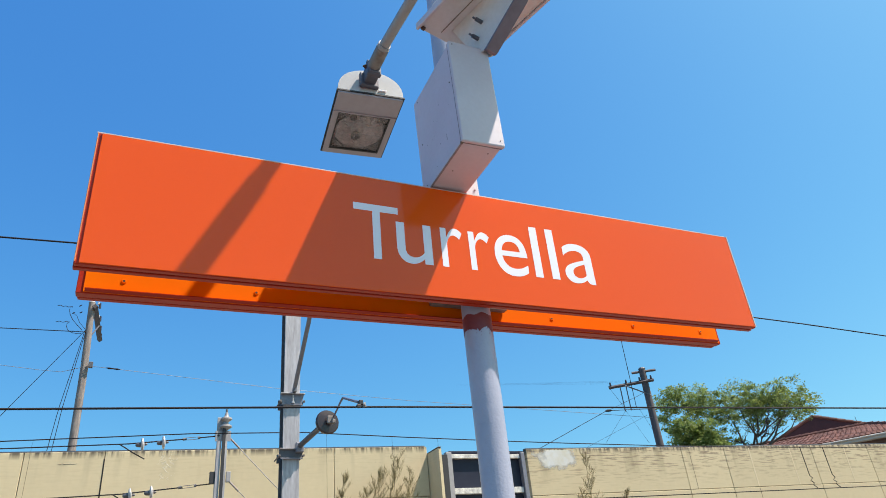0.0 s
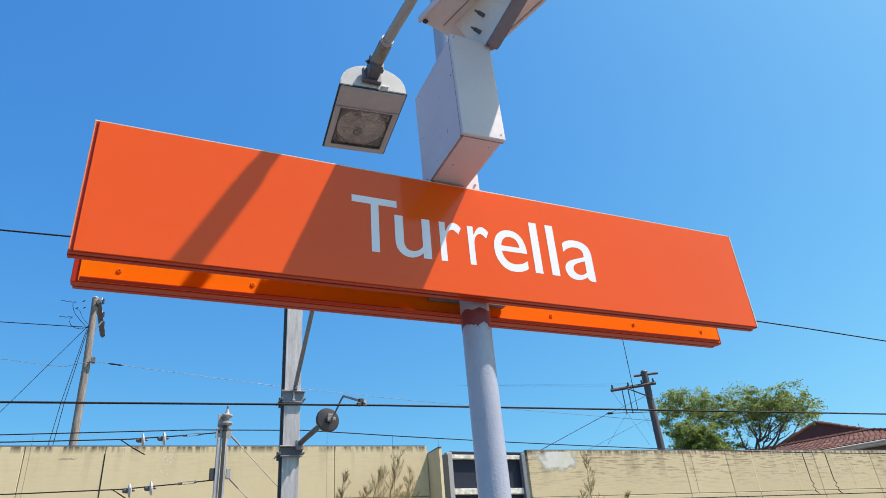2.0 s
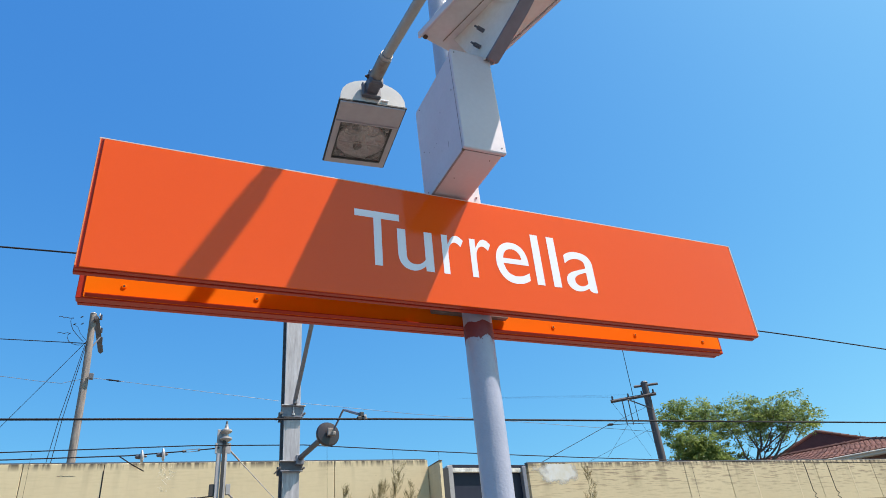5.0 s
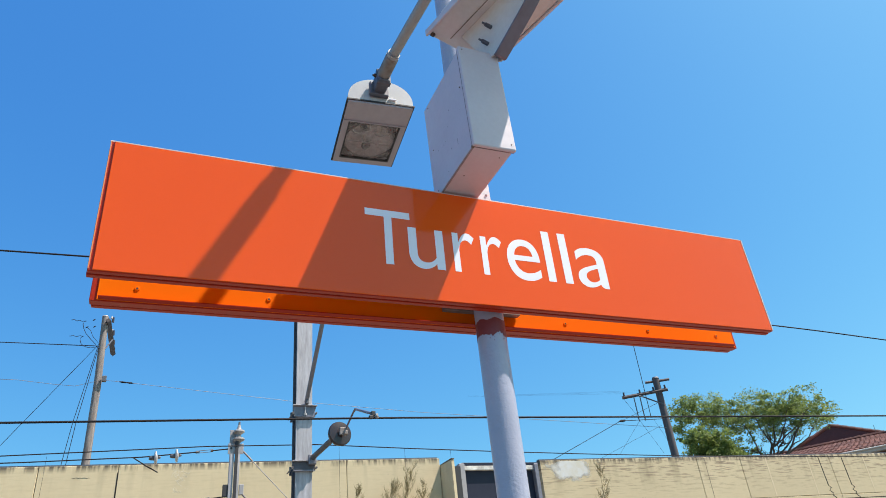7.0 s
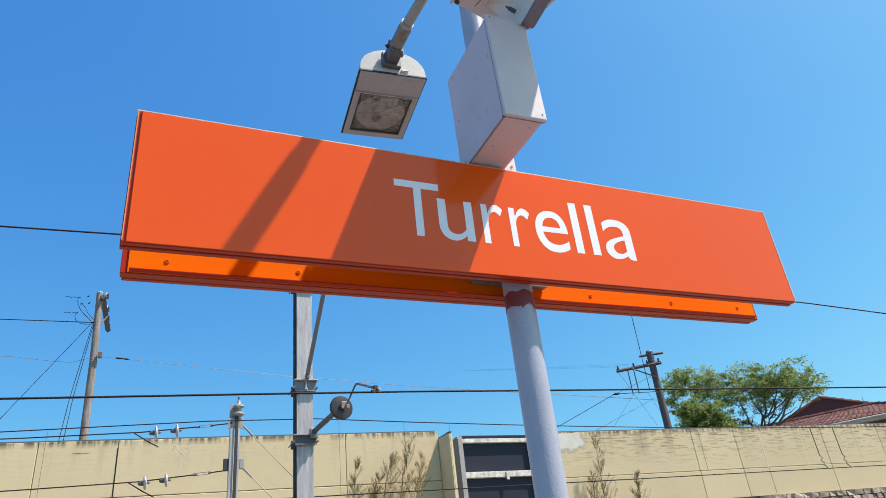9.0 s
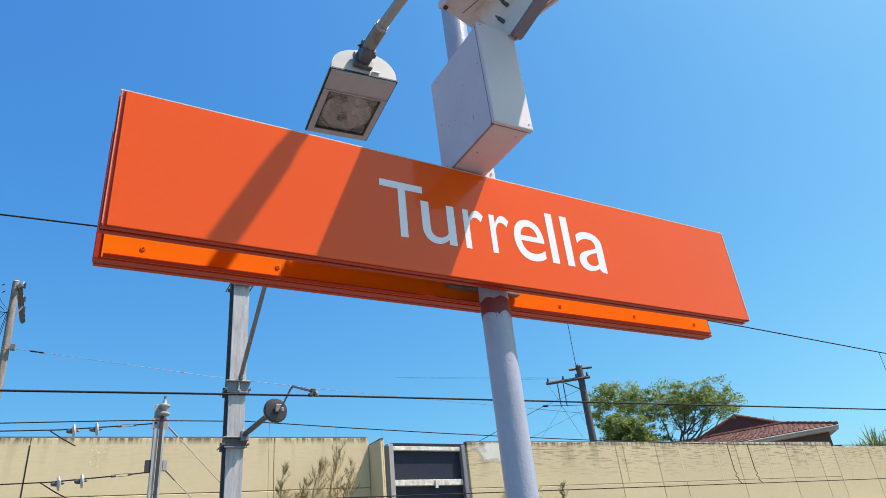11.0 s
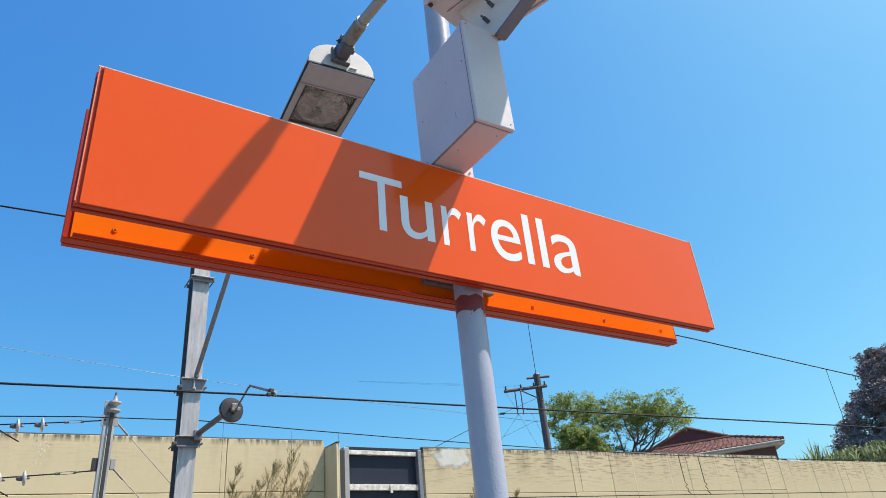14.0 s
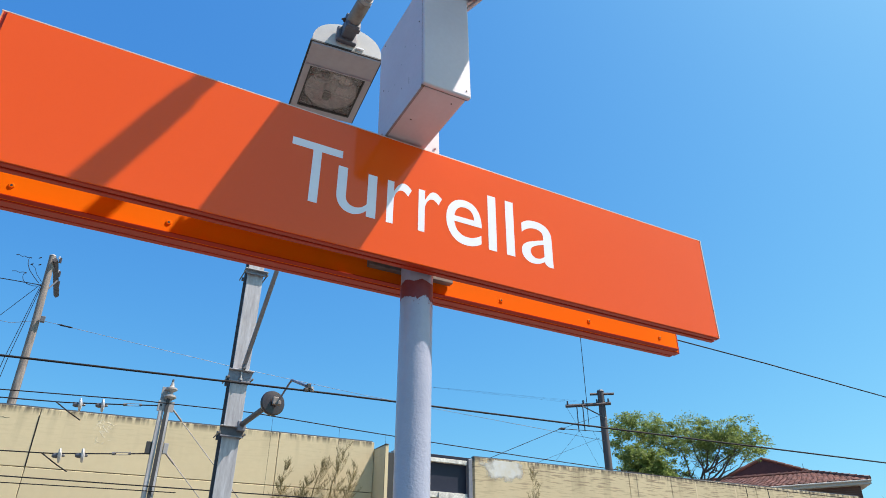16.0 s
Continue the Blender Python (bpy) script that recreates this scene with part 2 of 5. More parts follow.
gl_.new(gmx.outputs[0], gn_["Material Output"].inputs["Surface"])


# ---- mesh helpers ----
def link_mesh(name, bm, material, smooth=False):
    me = bpy.data.meshes.new(name)
    bmesh.ops.recalc_face_normals(bm, faces=bm.faces)
    bm.to_mesh(me)
    bm.free()
    me.materials.append(material)
    if smooth:
        for p in me.polygons:
            p.use_smooth = True
        me.set_sharp_from_angle(angle=radians(40))
    return new(name, me)


def part(name, bm, material, parent, label="", smooth=False):
    ob = link_mesh(name, bm, material, smooth)
    ob.parent = parent
    top, off = parent, parent.location.copy()
    while top.parent:
        top = top.parent
        off = top.location.copy()
    if parent.type == "EMPTY":
        ob.matrix_parent_inverse = Matrix.Translation(-parent.location)
    if label:
        ob["label"] = label
    return ob


def thing(name, base, label, category, group="", kind=""):
    e = new(name)
    e.location = base
    e.empty_display_size = 0.2
    return tagged(e, label, category, group, kind)


def box(x0, x1, y0, y1, z0, z1, bevel=0.0, bm=None, m=None):
    bm = bm or bmesh.new()
    r = bmesh.ops.create_cube(bm, size=1)
    vs = r["verts"]
    bmesh.ops.scale(bm, vec=(x1 - x0, y1 - y0, z1 - z0), verts=vs)
    bmesh.ops.translate(bm, vec=((x0 + x1) / 2, (y0 + y1) / 2, (z0 + z1) / 2), verts=vs)
    if bevel:
        es = list({e for v in vs for e in v.link_edges})
        out = bmesh.ops.bevel(bm, geom=es, offset=bevel, segments=2, affect="EDGES", profile=0.5)
        vs = list({v for f in out["faces"] for v in f.verts} | {v for v in vs if v.is_valid})
    if m is not None:
        bmesh.ops.transform(bm, matrix=m, verts=vs)
    return bm


def tube(points, radius, sides=8, bm=None, caps=True):
    """A round bar through the points; radius may be one number or one for each point."""
    bm = bm or bmesh.new()
    pts = [Vector(p) for p in points]
    rad = radius if isinstance(radius, (list, tuple)) else [radius] * len(pts)
    rings = []
    for i, p in enumerate(pts):
        d = (pts[min(i + 1, len(pts) - 1)] - pts[max(i - 1, 0)]).normalized()
        a = d.orthogonal().normalized() if abs(d.z) > 0.95 else d.cross(Vector((0, 0, 1))).normalized()
        b = d.cross(a)
        rings.append([bm.verts.new(p + rad[i] * (math.cos(2 * math.pi * k / sides) * a + math.sin(2 * math.pi * k / sides) * b)) for k in range(sides)])
    for r0, r1 in zip(rings, rings[1:]):
        for k in range(sides):
            bm.faces.new((r0[k], r0[(k + 1) % sides], r1[(k + 1) % sides], r1[k]))
    if caps:
        bm.faces.new(rings[0][::-1])
        bm.faces.new(rings[-1])
    return bm


def prism(outline, axis, a, b, bm=None):
    """An outline in the two other axes, drawn out along axis from a to b."""
    bm = bm or bmesh.new()

    def at(p, c):
        return (c, p[0], p[1]) if axis == "x" else (p[0], c, p[1]) if axis == "y" else (p[0], p[1], c)
    lo, hi = [bm.verts.new(at(p, a)) for p in outline], [bm.verts.new(at(p, b)) for p in outline]
    k = len(outline)
    for i in range(k):
        bm.faces.new((lo[i], lo[(i + 1) % k], hi[(i + 1) % k], hi[i]))
    bm.faces.new(lo[::-1])
    bm.faces.new(hi)
    return bm


def moved(bm, m):
    bmesh.ops.transform(bm, matrix=m, verts=bm.verts)
    return bm


def bolt(place, way, r=0.008, h=0.008, bm=None):
    p, d = Vector(place), Vector(way).normalized()
    bm = tube([p, p + d * h], r, 6, bm)
    return tube([p + d * h, p + d * h * 1.6], r * 0.5, 6, bm)


# ---- ground, platform, sound wall ----
SLOPE = -0.06


def wall_y(x):
    return 13.60 - 0.07 * (x - 5.4) if x < 7 else 13.85 + SLOPE * (x - 8.4)


gb_ = bmesh.new()
xs = [-900, -60, -12, 0, 5.5, 8.4, 20, 45, 900]
prof = [(-900, -1.1), (-30, -1.1), (3.4, -1.1), (9.0, -1.1), (None, -1.1), (None, 3.0), (40, 3.0), (120, 3.0), (1500, 3.0)]
grid = []
for x in xs:
    row = []
    wy = wall_y(max(-12, min(45, x)))
    for i, (y, z) in enumerate(prof):
        row.append(gb_.verts.new((x, (wy + 0.10 if i == 4 else wy + 0.16) if y is None else y, z)))
    grid.append(row)
for c0, c1 in zip(grid, grid[1:]):
    for i in range(len(prof) - 1):
        gb_.faces.new((c0[i], c1[i], c1[i + 1], c0[i + 1]))
tagged(link_mesh("ground", gb_, GROUND), "dry soil and ballast beside the railway", "ground", kind="structure")
plat = box(-60, 60, -8.0, 3.2, -1.1, 0.0, 0.02)
tagged(link_mesh("platform", plat, PLATFORM), "grey asphalt station platform", "platform", kind="structure")


def wall_panels(wall, joints, rows, paint, thick=0.14, gap=0.006):
    for (x0, x1) in zip(joints, joints[1:]):
        for (z0, z1) in rows(x0):
            y0, y1 = wall_y(x0 + gap), wall_y(x1 - gap)
            bm = bmesh.new()
            c = 0.007
            pts = [(x0 + gap, y0), (x1 - gap, y1)]
            front = [bm.verts.new(v) for v in ((pts[0][0] + c, pts[0][1], z0 + c), (pts[1][0] - c, pts[1][1], z0 + c), (pts[1][0] - c, pts[1][1], z1 - c), (pts[0][0] + c, pts[0][1], z1 - c))]
            mid = [bm.verts.new(v) for v in ((pts[0][0], pts[0][1] + c, z0), (pts[1][0], pts[1][1] + c, z0), (pts[1][0], pts[1][1] + c, z1), (pts[0][0], pts[0][1] + c, z1))]
            back = [bm.verts.new((v.co.x, v.co.y + thick, v.co.z)) for v in mid]
            bm.faces.new(front)
            for r0, r1 in ((front, mid), (mid, back)):
                for i in range(4):
                    bm.faces.new((r0[i], r0[(i + 1) % 4], r1[(i + 1) % 4], r1[i]))
            bm.faces.new(back[::-1])
            part("panel", bm, paint, wall)


def backing(name, xa, xb, z0, z1, off=0.03, thick=0.09):
    bm = prism([(xa, wall_y(xa) + off), (xb, wall_y(xb) + off), (xb, wall_y(xb) + off + thick), (xa, wall_y(xa) + off + thick)], "z", z0, z1)
    return link_mesh(name, bm, SEAM)


wall_left = tagged(thing("wall_west", (0, 14, -1.1), "cream painted concrete sound wall with stained top edge", "wall"), kind="structure")
wall_panels(wall_left, [-12, -9, -6, -3.0, -1.53, 0.85, 3.24, 5.495], lambda x: [(-1.1, 1.4), (1.412, 3.95), (3.965, 5.1)], CREAM)
k = backing("joint_backing", -12, 5.43, -1.1, 5.08)
k.parent, k.matrix_parent_inverse = wall_left, Matrix.Translation(-wall_left.location)
wall_right = tagged(thing("wall_east", (20, 13, -1.1), "cream painted concrete sound wall with dark streaks", "wall"), kind="structure")
wall_panels(wall_right, [8.4, 13.33, 14.85, 18.22, 20.6, 22.15, 22.99],
            lambda x: [(-1.1, 3.17), (3.182, 3.93), (3.942, 5.1)] if x < 13 else [(3.17, 3.93), (3.942, 5.1)], CREAM_STREAKED)
wall_panels(wall_right, [22.99, 24.92, 26.5, 28.2, 29.9, 31.6, 33.5, 37, 41, 45], lambda x: [(3.17, 4.97)], CREAM_STREAKED)
for xa, xb, zt in ((8.42, 22.97, 5.08), (23.01, 44.9, 4.95)):
    k = backing("joint_backing", xa, xb, -1.1, zt)
    k.parent, k.matrix_parent_inverse = wall_right, Matrix.Translation(-wall_right.location)
# metal edging along the top of the wall
for xa, xb, zt, w in ((-12, 5.45, 5.1, wall_left), (8.4, 22.97, 5.1, wall_right)):
    bm = prism([(xa, wall_y(xa) + 0.02), (xb, wall_y(xb) + 0.02), (xb, wall_y(xb) + 0.15), (xa, wall_y(xa) + 0.15)], "z", zt + 0.001, zt + 0.03)
    part("coping", bm, MAST_DARK, w, "dark thin coping strip")
# joints filled with pale mortar, and one hairline seam
PALE = mat("pale_mortar", (0.69, 0.57, 0.37), 0.85, col2=(0.60, 0.48, 0.30), scale=6, grain=20)
for xj, w, z0, z1, m_ in ((15.78, 0.022, 3.95, 5.04, PALE), (17.35, 0.018, 3.95, 5.04, PALE), (19.6, 0.02, 3.95, 5.04, PALE), (21.45, 0.018, 3.95, 5.04, PALE), (13.60, 0.005, 3.95, 5.04, SEAM), (15.78, 0.006, 3.19, 3.92, SEAM), (23.6, 0.02, 3.6, 4.9, PALE), (25.7, 0.02, 3.6, 4.9, PALE)):
    bm = prism([(xj - w, wall_y(xj - w) - 0.003), (xj + w, wall_y(xj + w) - 0.003), (xj + w, wall_y(xj + w) + 0.01), (xj - w, wall_y(xj - w) + 0.01)], "z", z0, z1)
    part("filled_joint", bm, m_, wall_right)
# rough stone base course, its shadow and sunlit bits put into the colour
rnd = random.Random(4)
rows_ = ((2.71, 2.86), (2.87, 3.01), (3.02, 3.165))
for r, (z0, z1) in enumerate(rows_):
    x = 14.9 + 0.11 * r
    while x < 32:
        w = rnd.uniform(0.18, 0.42)
        bm = box(-w / 2, w / 2, -0.10 - rnd.uniform(0, 0.05), 0.02, z0, z1 - 0.008)
        for v in bm.verts:
            v.co += Vector((rnd.uniform(-0.02, 0.02), rnd.uniform(-0.03, 0.03), rnd.uniform(-0.02, 0.012)))
        moved(bm, pose(x + w / 2, wall_y(x + w / 2), 0))
        part("stone", bm, STONE, wall_right)
        x += w + 0.01
bm = prism([(13.4, wall_y(13.4) - 0.10), (45, wall_y(45) - 0.10), (45, wall_y(45) + 0.02), (13.4, wall_y(13.4) + 0.02)], "z", -1.1, 2.705)
part("stone_footing", bm, STONE, wall_right, "dark rough stone footing")

# recess between the walls: projecting fin and framed dark panels
fin = thing("wall_fin", (5.56, 13.4, -1.1), "cream concrete fin projecting from the sound wall", "wall")
bm = bmesh.new()
fo = [(13.70, -1.1), (12.92, -1.1), (12.92, 4.0), (12.93, 4.915), (13.70, 4.93)]
prism(fo, "x", 5.50, 5.575, bm)
part("fin_slab", bm, CREAM, fin)
# dark sheet added to close the gap and stand for its shade
part("return_panel", box(5.44, 6.10, 13.76, 13.80, -1.1, 4.95), LAMP_DARK, fin, "added dark sheet for the shaded gap behind the fin")
part("fin_coping", box(5.497, 5.578, 12.915, 13.7, 4.932, 4.945), SEAM, fin, "dark mould along the top")
screen = thing("barrier_screen", (7.3, 13.9, -1.1), "dark tinted barrier screen in a flaking white frame", "screen")
part("panel", box(6.3, 8.3, 13.96, 14.0, 4.17, 4.88), TINTED, screen)
part("panel", box(6.3, 8.3, 13.96, 14.0, 3.1, 4.03), TINTED, screen)
part("panel", box(6.3, 8.3, 13.96, 14.0, -1.1, 3.0), TINTED, screen)
part("top_rail", box(6.235, 8.195, 13.86, 13.99, 4.88, 4.98, 0.008), FRAME_WHITE, screen)
part("middle_rail", box(6.235, 8.195, 13.86, 13.99, 4.03, 4.17, 0.008), FRAME_WHITE, screen)
part("middle_rail", box(6.235, 8.195, 13.86, 13.99, 3.0, 3.1, 0.008), FRAME_WHITE, screen)
part("cap_strip", box(6.2, 8.36, 13.868, 14.05, 4.985, 5.06, 0.006), TINTED, screen, "dark cap strip")
part("post", box(6.08, 6.23, 13.78, 13.95, -1.1, 5.02, 0.01), GALV, screen)
part("post", box(8.20, 8.31, 13.80, 13.95, -1.1, 5.02, 0.01), CLAMP, screen, "weathered grey post")
part("clip", box(7.36, 7.43, 13.82, 13.858, 3.96, 4.16, 0.005), FRAME_WHITE, screen)

part("open_joint", box(-1.542, -1.520, wall_y(-1.53) - 0.004, wall_y(-1.53) + 0.05, 3.97, 4.95), WIRE, wall_left, "dark open joint")

# patch of white overpaint and a faded scrawl
patch = mat("whitewash_patch", (0.66, 0.66, 0.64), 0.8, col2=(0.60, 0.56, 0.45), scale=3, grain=12, contrast=0.35)
pn, pl = patch.node_tree.nodes, patch.node_tree.links
ptc, pmp, plen, pnz = pn.new("ShaderNodeTexCoord"), pn.new("ShaderNodeMapping"), pn.new("ShaderNodeVectorMath"), pn.new("ShaderNodeTexNoise")
pmp.vector_type = "POINT"
pmp.inputs["Location"].default_value, pmp.inputs["Scale"].default_value = (-9.28 / 0.78, 0, -4.88 / 0.36), (1 / 0.78, 0, 1 / 0.36)
plen.operation = "LENGTH"
pnz.inputs["Scale"].default_value, pnz.inputs["Detail"].default_value = 3.2, 6
padd, prg, ptr, pmx = pn.new("ShaderNodeMath"), pn.new("ShaderNodeMapRange"), pn.new("ShaderNodeBsdfTransparent"), pn.new("ShaderNodeMixShader")
padd.operation = "MULTIPLY_ADD"
padd.inputs[1].default_value = 1.1
prg.inputs["From Min"].default_value, prg.inputs["From Max"].default_value = 1.12, 1.42
pl.new(ptc.outputs["Object"], pmp.inputs["Vector"])
pl.new(pmp.outputs[0], plen.inputs[0])
pl.new(ptc.outputs["Object"], pnz.inputs["Vector"])
pl.new(pnz.outputs["Fac"], padd.inputs[0])
pl.new(plen.outputs["Value"], padd.inputs[2])
pl.new(padd.outputs[0], prg.inputs["Value"])
pl.new(prg.outputs["Result"], pmx.inputs[0])
pl.new(pn["Principled BSDF"].outputs[0], pmx.inputs[1])
pl.new(ptr.outputs[0], pmx.inputs[2])
pl.new(pmx.outputs[0], pn["Material Output"].inputs["Surface"])
bm = bmesh.new()
va = [bm.verts.new((px, wall_y(px) - 0.004, pz)) for px, pz in ((8.45, 4.3), (10.4, 4.3), (10.4, 5.07), (8.45, 5.07))]
bm.faces.new(va)
part("paint_patch", bm, patch, wall_right, "patch of pale overpaint")
rnd = random.Random(8)
SCRAWL = mat("faded_white_spray", (0.78, 0.73, 0.62), 0.8, col2=(0.70, 0.60, 0.42), scale=8, grain=30)
bm = bmesh.new()
for i in range(34):
    px, pz = -0.34 + rnd.uniform(-0.13, 0.13), 4.95 - abs(rnd.gauss(0, 0.2))
    pts = []
    for q in range(5):
        pts.append((px, wall_y(px) + 0.002, pz))
        px, pz = px + rnd.uniform(-0.05, 0.05), pz + rnd.uniform(-0.05, 0.05)
    tube(pts, rnd.uniform(0.003, 0.005), 4, bm)
part("faded_scrawl", bm, SCRAWL, wall_left, "faded white scrawl")
# rows of worn stencil marks, no longer legible
WORN = mat("worn_grey_stencil", (0.52, 0.42, 0.27), 0.85, col2=(0.66, 0.53, 0.335), scale=20, grain=60)
for pz, xa, xb in ((5.00, 4.42, 4.98), (4.94, 4.46, 4.99), (4.88, 4.44, 4.97), (4.745, 4.19, 4.32)):
    px = xa
    while px < xb:
        w = rnd.uniform(0.02, 0.12)
        mark = [(px, wall_y(px) - 0.002), (px + w, wall_y(px + w) - 0.002), (px + w, wall_y(px + w) + 0.01), (px, wall_y(px) + 0.01)]
        z0 = pz + rnd.uniform(-0.008, 0.008)
        part("worn_mark", prism(mark, "z", z0, z0 + rnd.uniform(0.008, 0.024)), WORN, wall_left)
        px += w + rnd.uniform(0.015, 0.09)
for (px, w, pz) in ((-2.2, 0.17, 4.86),):
    bm = tube([(px - w + 2 * w * i / 9, wall_y(px - w + 2 * w * i / 9), pz + rnd.uniform(-0.012, 0.012)) for i in range(10)], [0.002, 0.005, 0.003, 0.006, 0.004, 0.003, 0.005, 0.004, 0.003, 0.002], 5)
    part("crack", bm, SEAM, wall_left)

# ---- the station sign ----
ZB, ZT, W = 2.35, 2.768, 2.4
sign = thing("station_sign", (0, 0.12, ZB), "orange double-sided station name sign reading Turrella", "sign")


def sign_side(y_face, d, zb, depth=0.045, name="face_sheet"):
    """One side of the sign: a thin face sheet on a grooved frame. d: 1 where the depth runs away from the platform, -1 otherwise."""
    def across(a, b):
        return sorted((y_face + d * a, y_face + d * b))
    ys = across(0, 0.004)
    face = part(name, box(-W / 2, W / 2, ys[0], ys[1], zb, ZT, 0.0012), ORANGE, sign)
    ys = across(0.0045, 0.022)
    part("frame", box(-W / 2 - 0.0115, W / 2 + 0.006, ys[0], ys[1], zb - 0.002, ZT + 0.003, 0.002), ORANGE_SHADED, sign)
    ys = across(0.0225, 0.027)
    part("frame_groove", box(-W / 2 - 0.002, W / 2, ys[0], ys[1], zb + 0.004, ZT - 0.003), ORANGE_SHADED, sign)
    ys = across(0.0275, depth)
    part("back_frame", box(-W / 2 - 0.015, W / 2 + 0.008, ys[0], ys[1], zb - 0.003, ZT + 0.003, 0.002), ORANGE_SHADED, sign)
    return face


ZB2 = 2.357
front = sign_side(0.0, 1, ZB)
sign_side(0.258, -1, ZB2, 0.058)
# inner closing sheet of the far side, with its fixings
inner = part("closing_sheet", box(-W / 2 + 0.004, W / 2 - 0.004, 0.196, 0.1995, ZB2 + 0.001, ZT - 0.012), ORANGE_INNER, sign)
# near board's sheet is darkened so the gap gets less bounced light
part("closing_sheet", box(-W / 2 + 0.004, W / 2 - 0.004, 0.0455, 0.049, ZB + 0.012, ZT - 0.012), ORANGE_SHADED, sign)
part("bottom_flange", prism([(0.1958, 2.3575), (0.182, 2.362), (0.182, 2.3645), (0.1958, 2.3615)], "x", -W / 2 + 0.008, W / 2 - 0.014), ORANGE_SHADED, inner)
for bx in (-1.09, -0.71, 0.379, 0.76, 1.107):
    part("bolt", tube([(bx, 0.196, 2.400), (bx, 0.1942, 2.400), (bx, 0.1932, 2.400)], [0.0075, 0.0072, 0.006], 14), ORANGE_INNER, inner)
    # raised dark disc gives the shade inside the socket
    part("bolt_socket", tube([(bx, 0.1931, 2.400), (bx, 0.1928, 2.400)], 0.0034, 6), LAMP_DARK, inner, "dark disc for the shaded hexagonal socket")
# mounting channels that clamp the sign to its pole
for z in (2.425, 2.66):
    # near channel coloured dark to stand for the shade behind the front board
    chan = part("mounting_channel", box(-0.20, 0.175, 0.052, 0.075, z - 0.02, z + 0.02, 0.002), MAST_DARK, sign, "steel mounting channel coloured dark for the shade behind the board")
    part("mounting_channel", box(-0.12, 0.175, 0.168, 0.193, z - 0.02, z + 0.02, 0.002), RUSTY_GREY, sign, "grey steel mounting channel")
    for bx in (-0.085, 0.085):
        part("clamp_bolt", tube([(bx, 0.06, z), (bx, 0.19, z)], 0.006, 6), GALV, chan)

# bare metal edge of the face sheet
TRIM = mat("bare_edge_trim", (0.74, 0.60, 0.54), 0.4, 0.1, col2=(0.64, 0.48, 0.40), scale=10)
# bright strip painted where sunlight catches the frame's left edge
LIT_EDGE = mat("sunlit_orange_edge", (0.80, 0.30, 0.12), 0.4, col2=(0.72, 0.22, 0.07), scale=14)
part("edge_trim", box(-W / 2, W / 2, 0.0, 0.004, ZT + 0.0003, ZT + 0.0034), TRIM, front)
part("edge_trim", box(W / 2 + 0.0003, W / 2 + 0.0045, -0.0012, 0.004, ZB, ZT + 0.003), TRIM, front)
part("edge_trim", box(-W / 2 - 0.0112, -W / 2 - 0.0085, 0.002, 0.0043, ZB + 0.004, ZT + 0.002), LIT_EDGE, front, "orange frame edge painted bright where the sun catches it")
part("corner_cap", box(-W / 2 - 0.0135, -W / 2 - 0.0005, 0.0048, 0.012, ZT + 0.0032, ZT + 0.007), TRIM, front, "bare metal corner")

# the sheets hang a little out of square: the top edge falls towards the far end
for o in sign.children_recursive:
    for v in o.data.vertices:
        if v.co.z > 2.6:
            v.co.z -= 0.0015 + 0.0075 * v.co.x / (W / 2)
        if v.co.x < -W / 2 + 0.02:
            v.co.x += 0.004

# lettering
LETTERS = (("T", -0.446, -0.292), ("u", -0.302, -0.178), ("r", -0.144, -0.063), ("r", -0.039, 0.042), ("e", 0.058, 0.187), ("l", 0.211, 0.242), ("l", 0.279, 0.311), ("a", 0.338, 0.462))
TALL = {"T": 0.202, "l": 0.204}
for ch, x0, x1 in LETTERS:
    font = bpy.data.curves.new("letter", "FONT")
    font.body, font.size, font.offset, font.resolution_u = ch, 1.0, 0.0, 10
    tmp = new("letter_curve", font)
    bpy.context.view_layer.update()
    me = bpy.data.meshes.new_from_object(tmp.evaluated_get(bpy.context.evaluated_depsgraph_get()))
    bpy.data.objects.remove(tmp)
    co = np.array([v.co[:] for v in me.vertices])
    if ch == "a":                                     # plain stem, without the tail of the font
        stem = co[co[:, 1] < 0.02][:, 0]
        top_x = co[(co[:, 1] > 0.25) & (co[:, 1] < 0.42)][:, 0].max()
        for v in me.vertices:
            if v.co.x > top_x:
                v.co.x = top_x
        co = np.array([v.co[:] for v in me.vertices])
    lo, hi = co.min(0), co.max(0)
    h = TALL.get(ch, 0.163 if ch in "ea" else 0.152)
    zb = 2.4555 if ch in "ea" else 2.4585 if ch == "u" else 2.462
    for v in me.vertices:
        v.co = Vector((x0 + (v.co.x - lo[0]) / (hi[0] - lo[0]) * (x1 - x0), -0.0005, zb + (v.co.y - lo[1]) / (hi[1] - lo[1]) * h))
    lb = bmesh.new()
    lb.from_mesh(me)
    part("letter", lb, WHITE_VINYL, sign)

# ---- pole ----
PX, PY, PR = 0.018, 0.115, 0.0495
pole = thing("sign_pole", (PX, PY, 0), "lavender-grey painted steel pole carrying the sign", "pole")
part("shaft", tube([(PX, PY, 0.0), (PX, PY, 4.32)], PR, 48), POLE_PAINT, pole, smooth=True)
# a ragged band of old maroon paint just under the sign, with flecks running below it
rnd = random.Random(3)
n = 120
low, edge = [], 0.0
for i in range(n):
    edge = edge * 0.72 + rnd.gauss(0, 0.0022)
    low.append(2.283 + edge + 0.004 * math.sin(i * 0.21 + 1.0) - (0.006 if 94 <= i <= 101 else 0))
bm = bmesh.new()


def skin(i, z):
    a = 2 * math.pi * i / n
    return bm.verts.new((PX + (PR + 0.0005) * math.cos(a), PY + (PR + 0.0005) * math.sin(a), z))


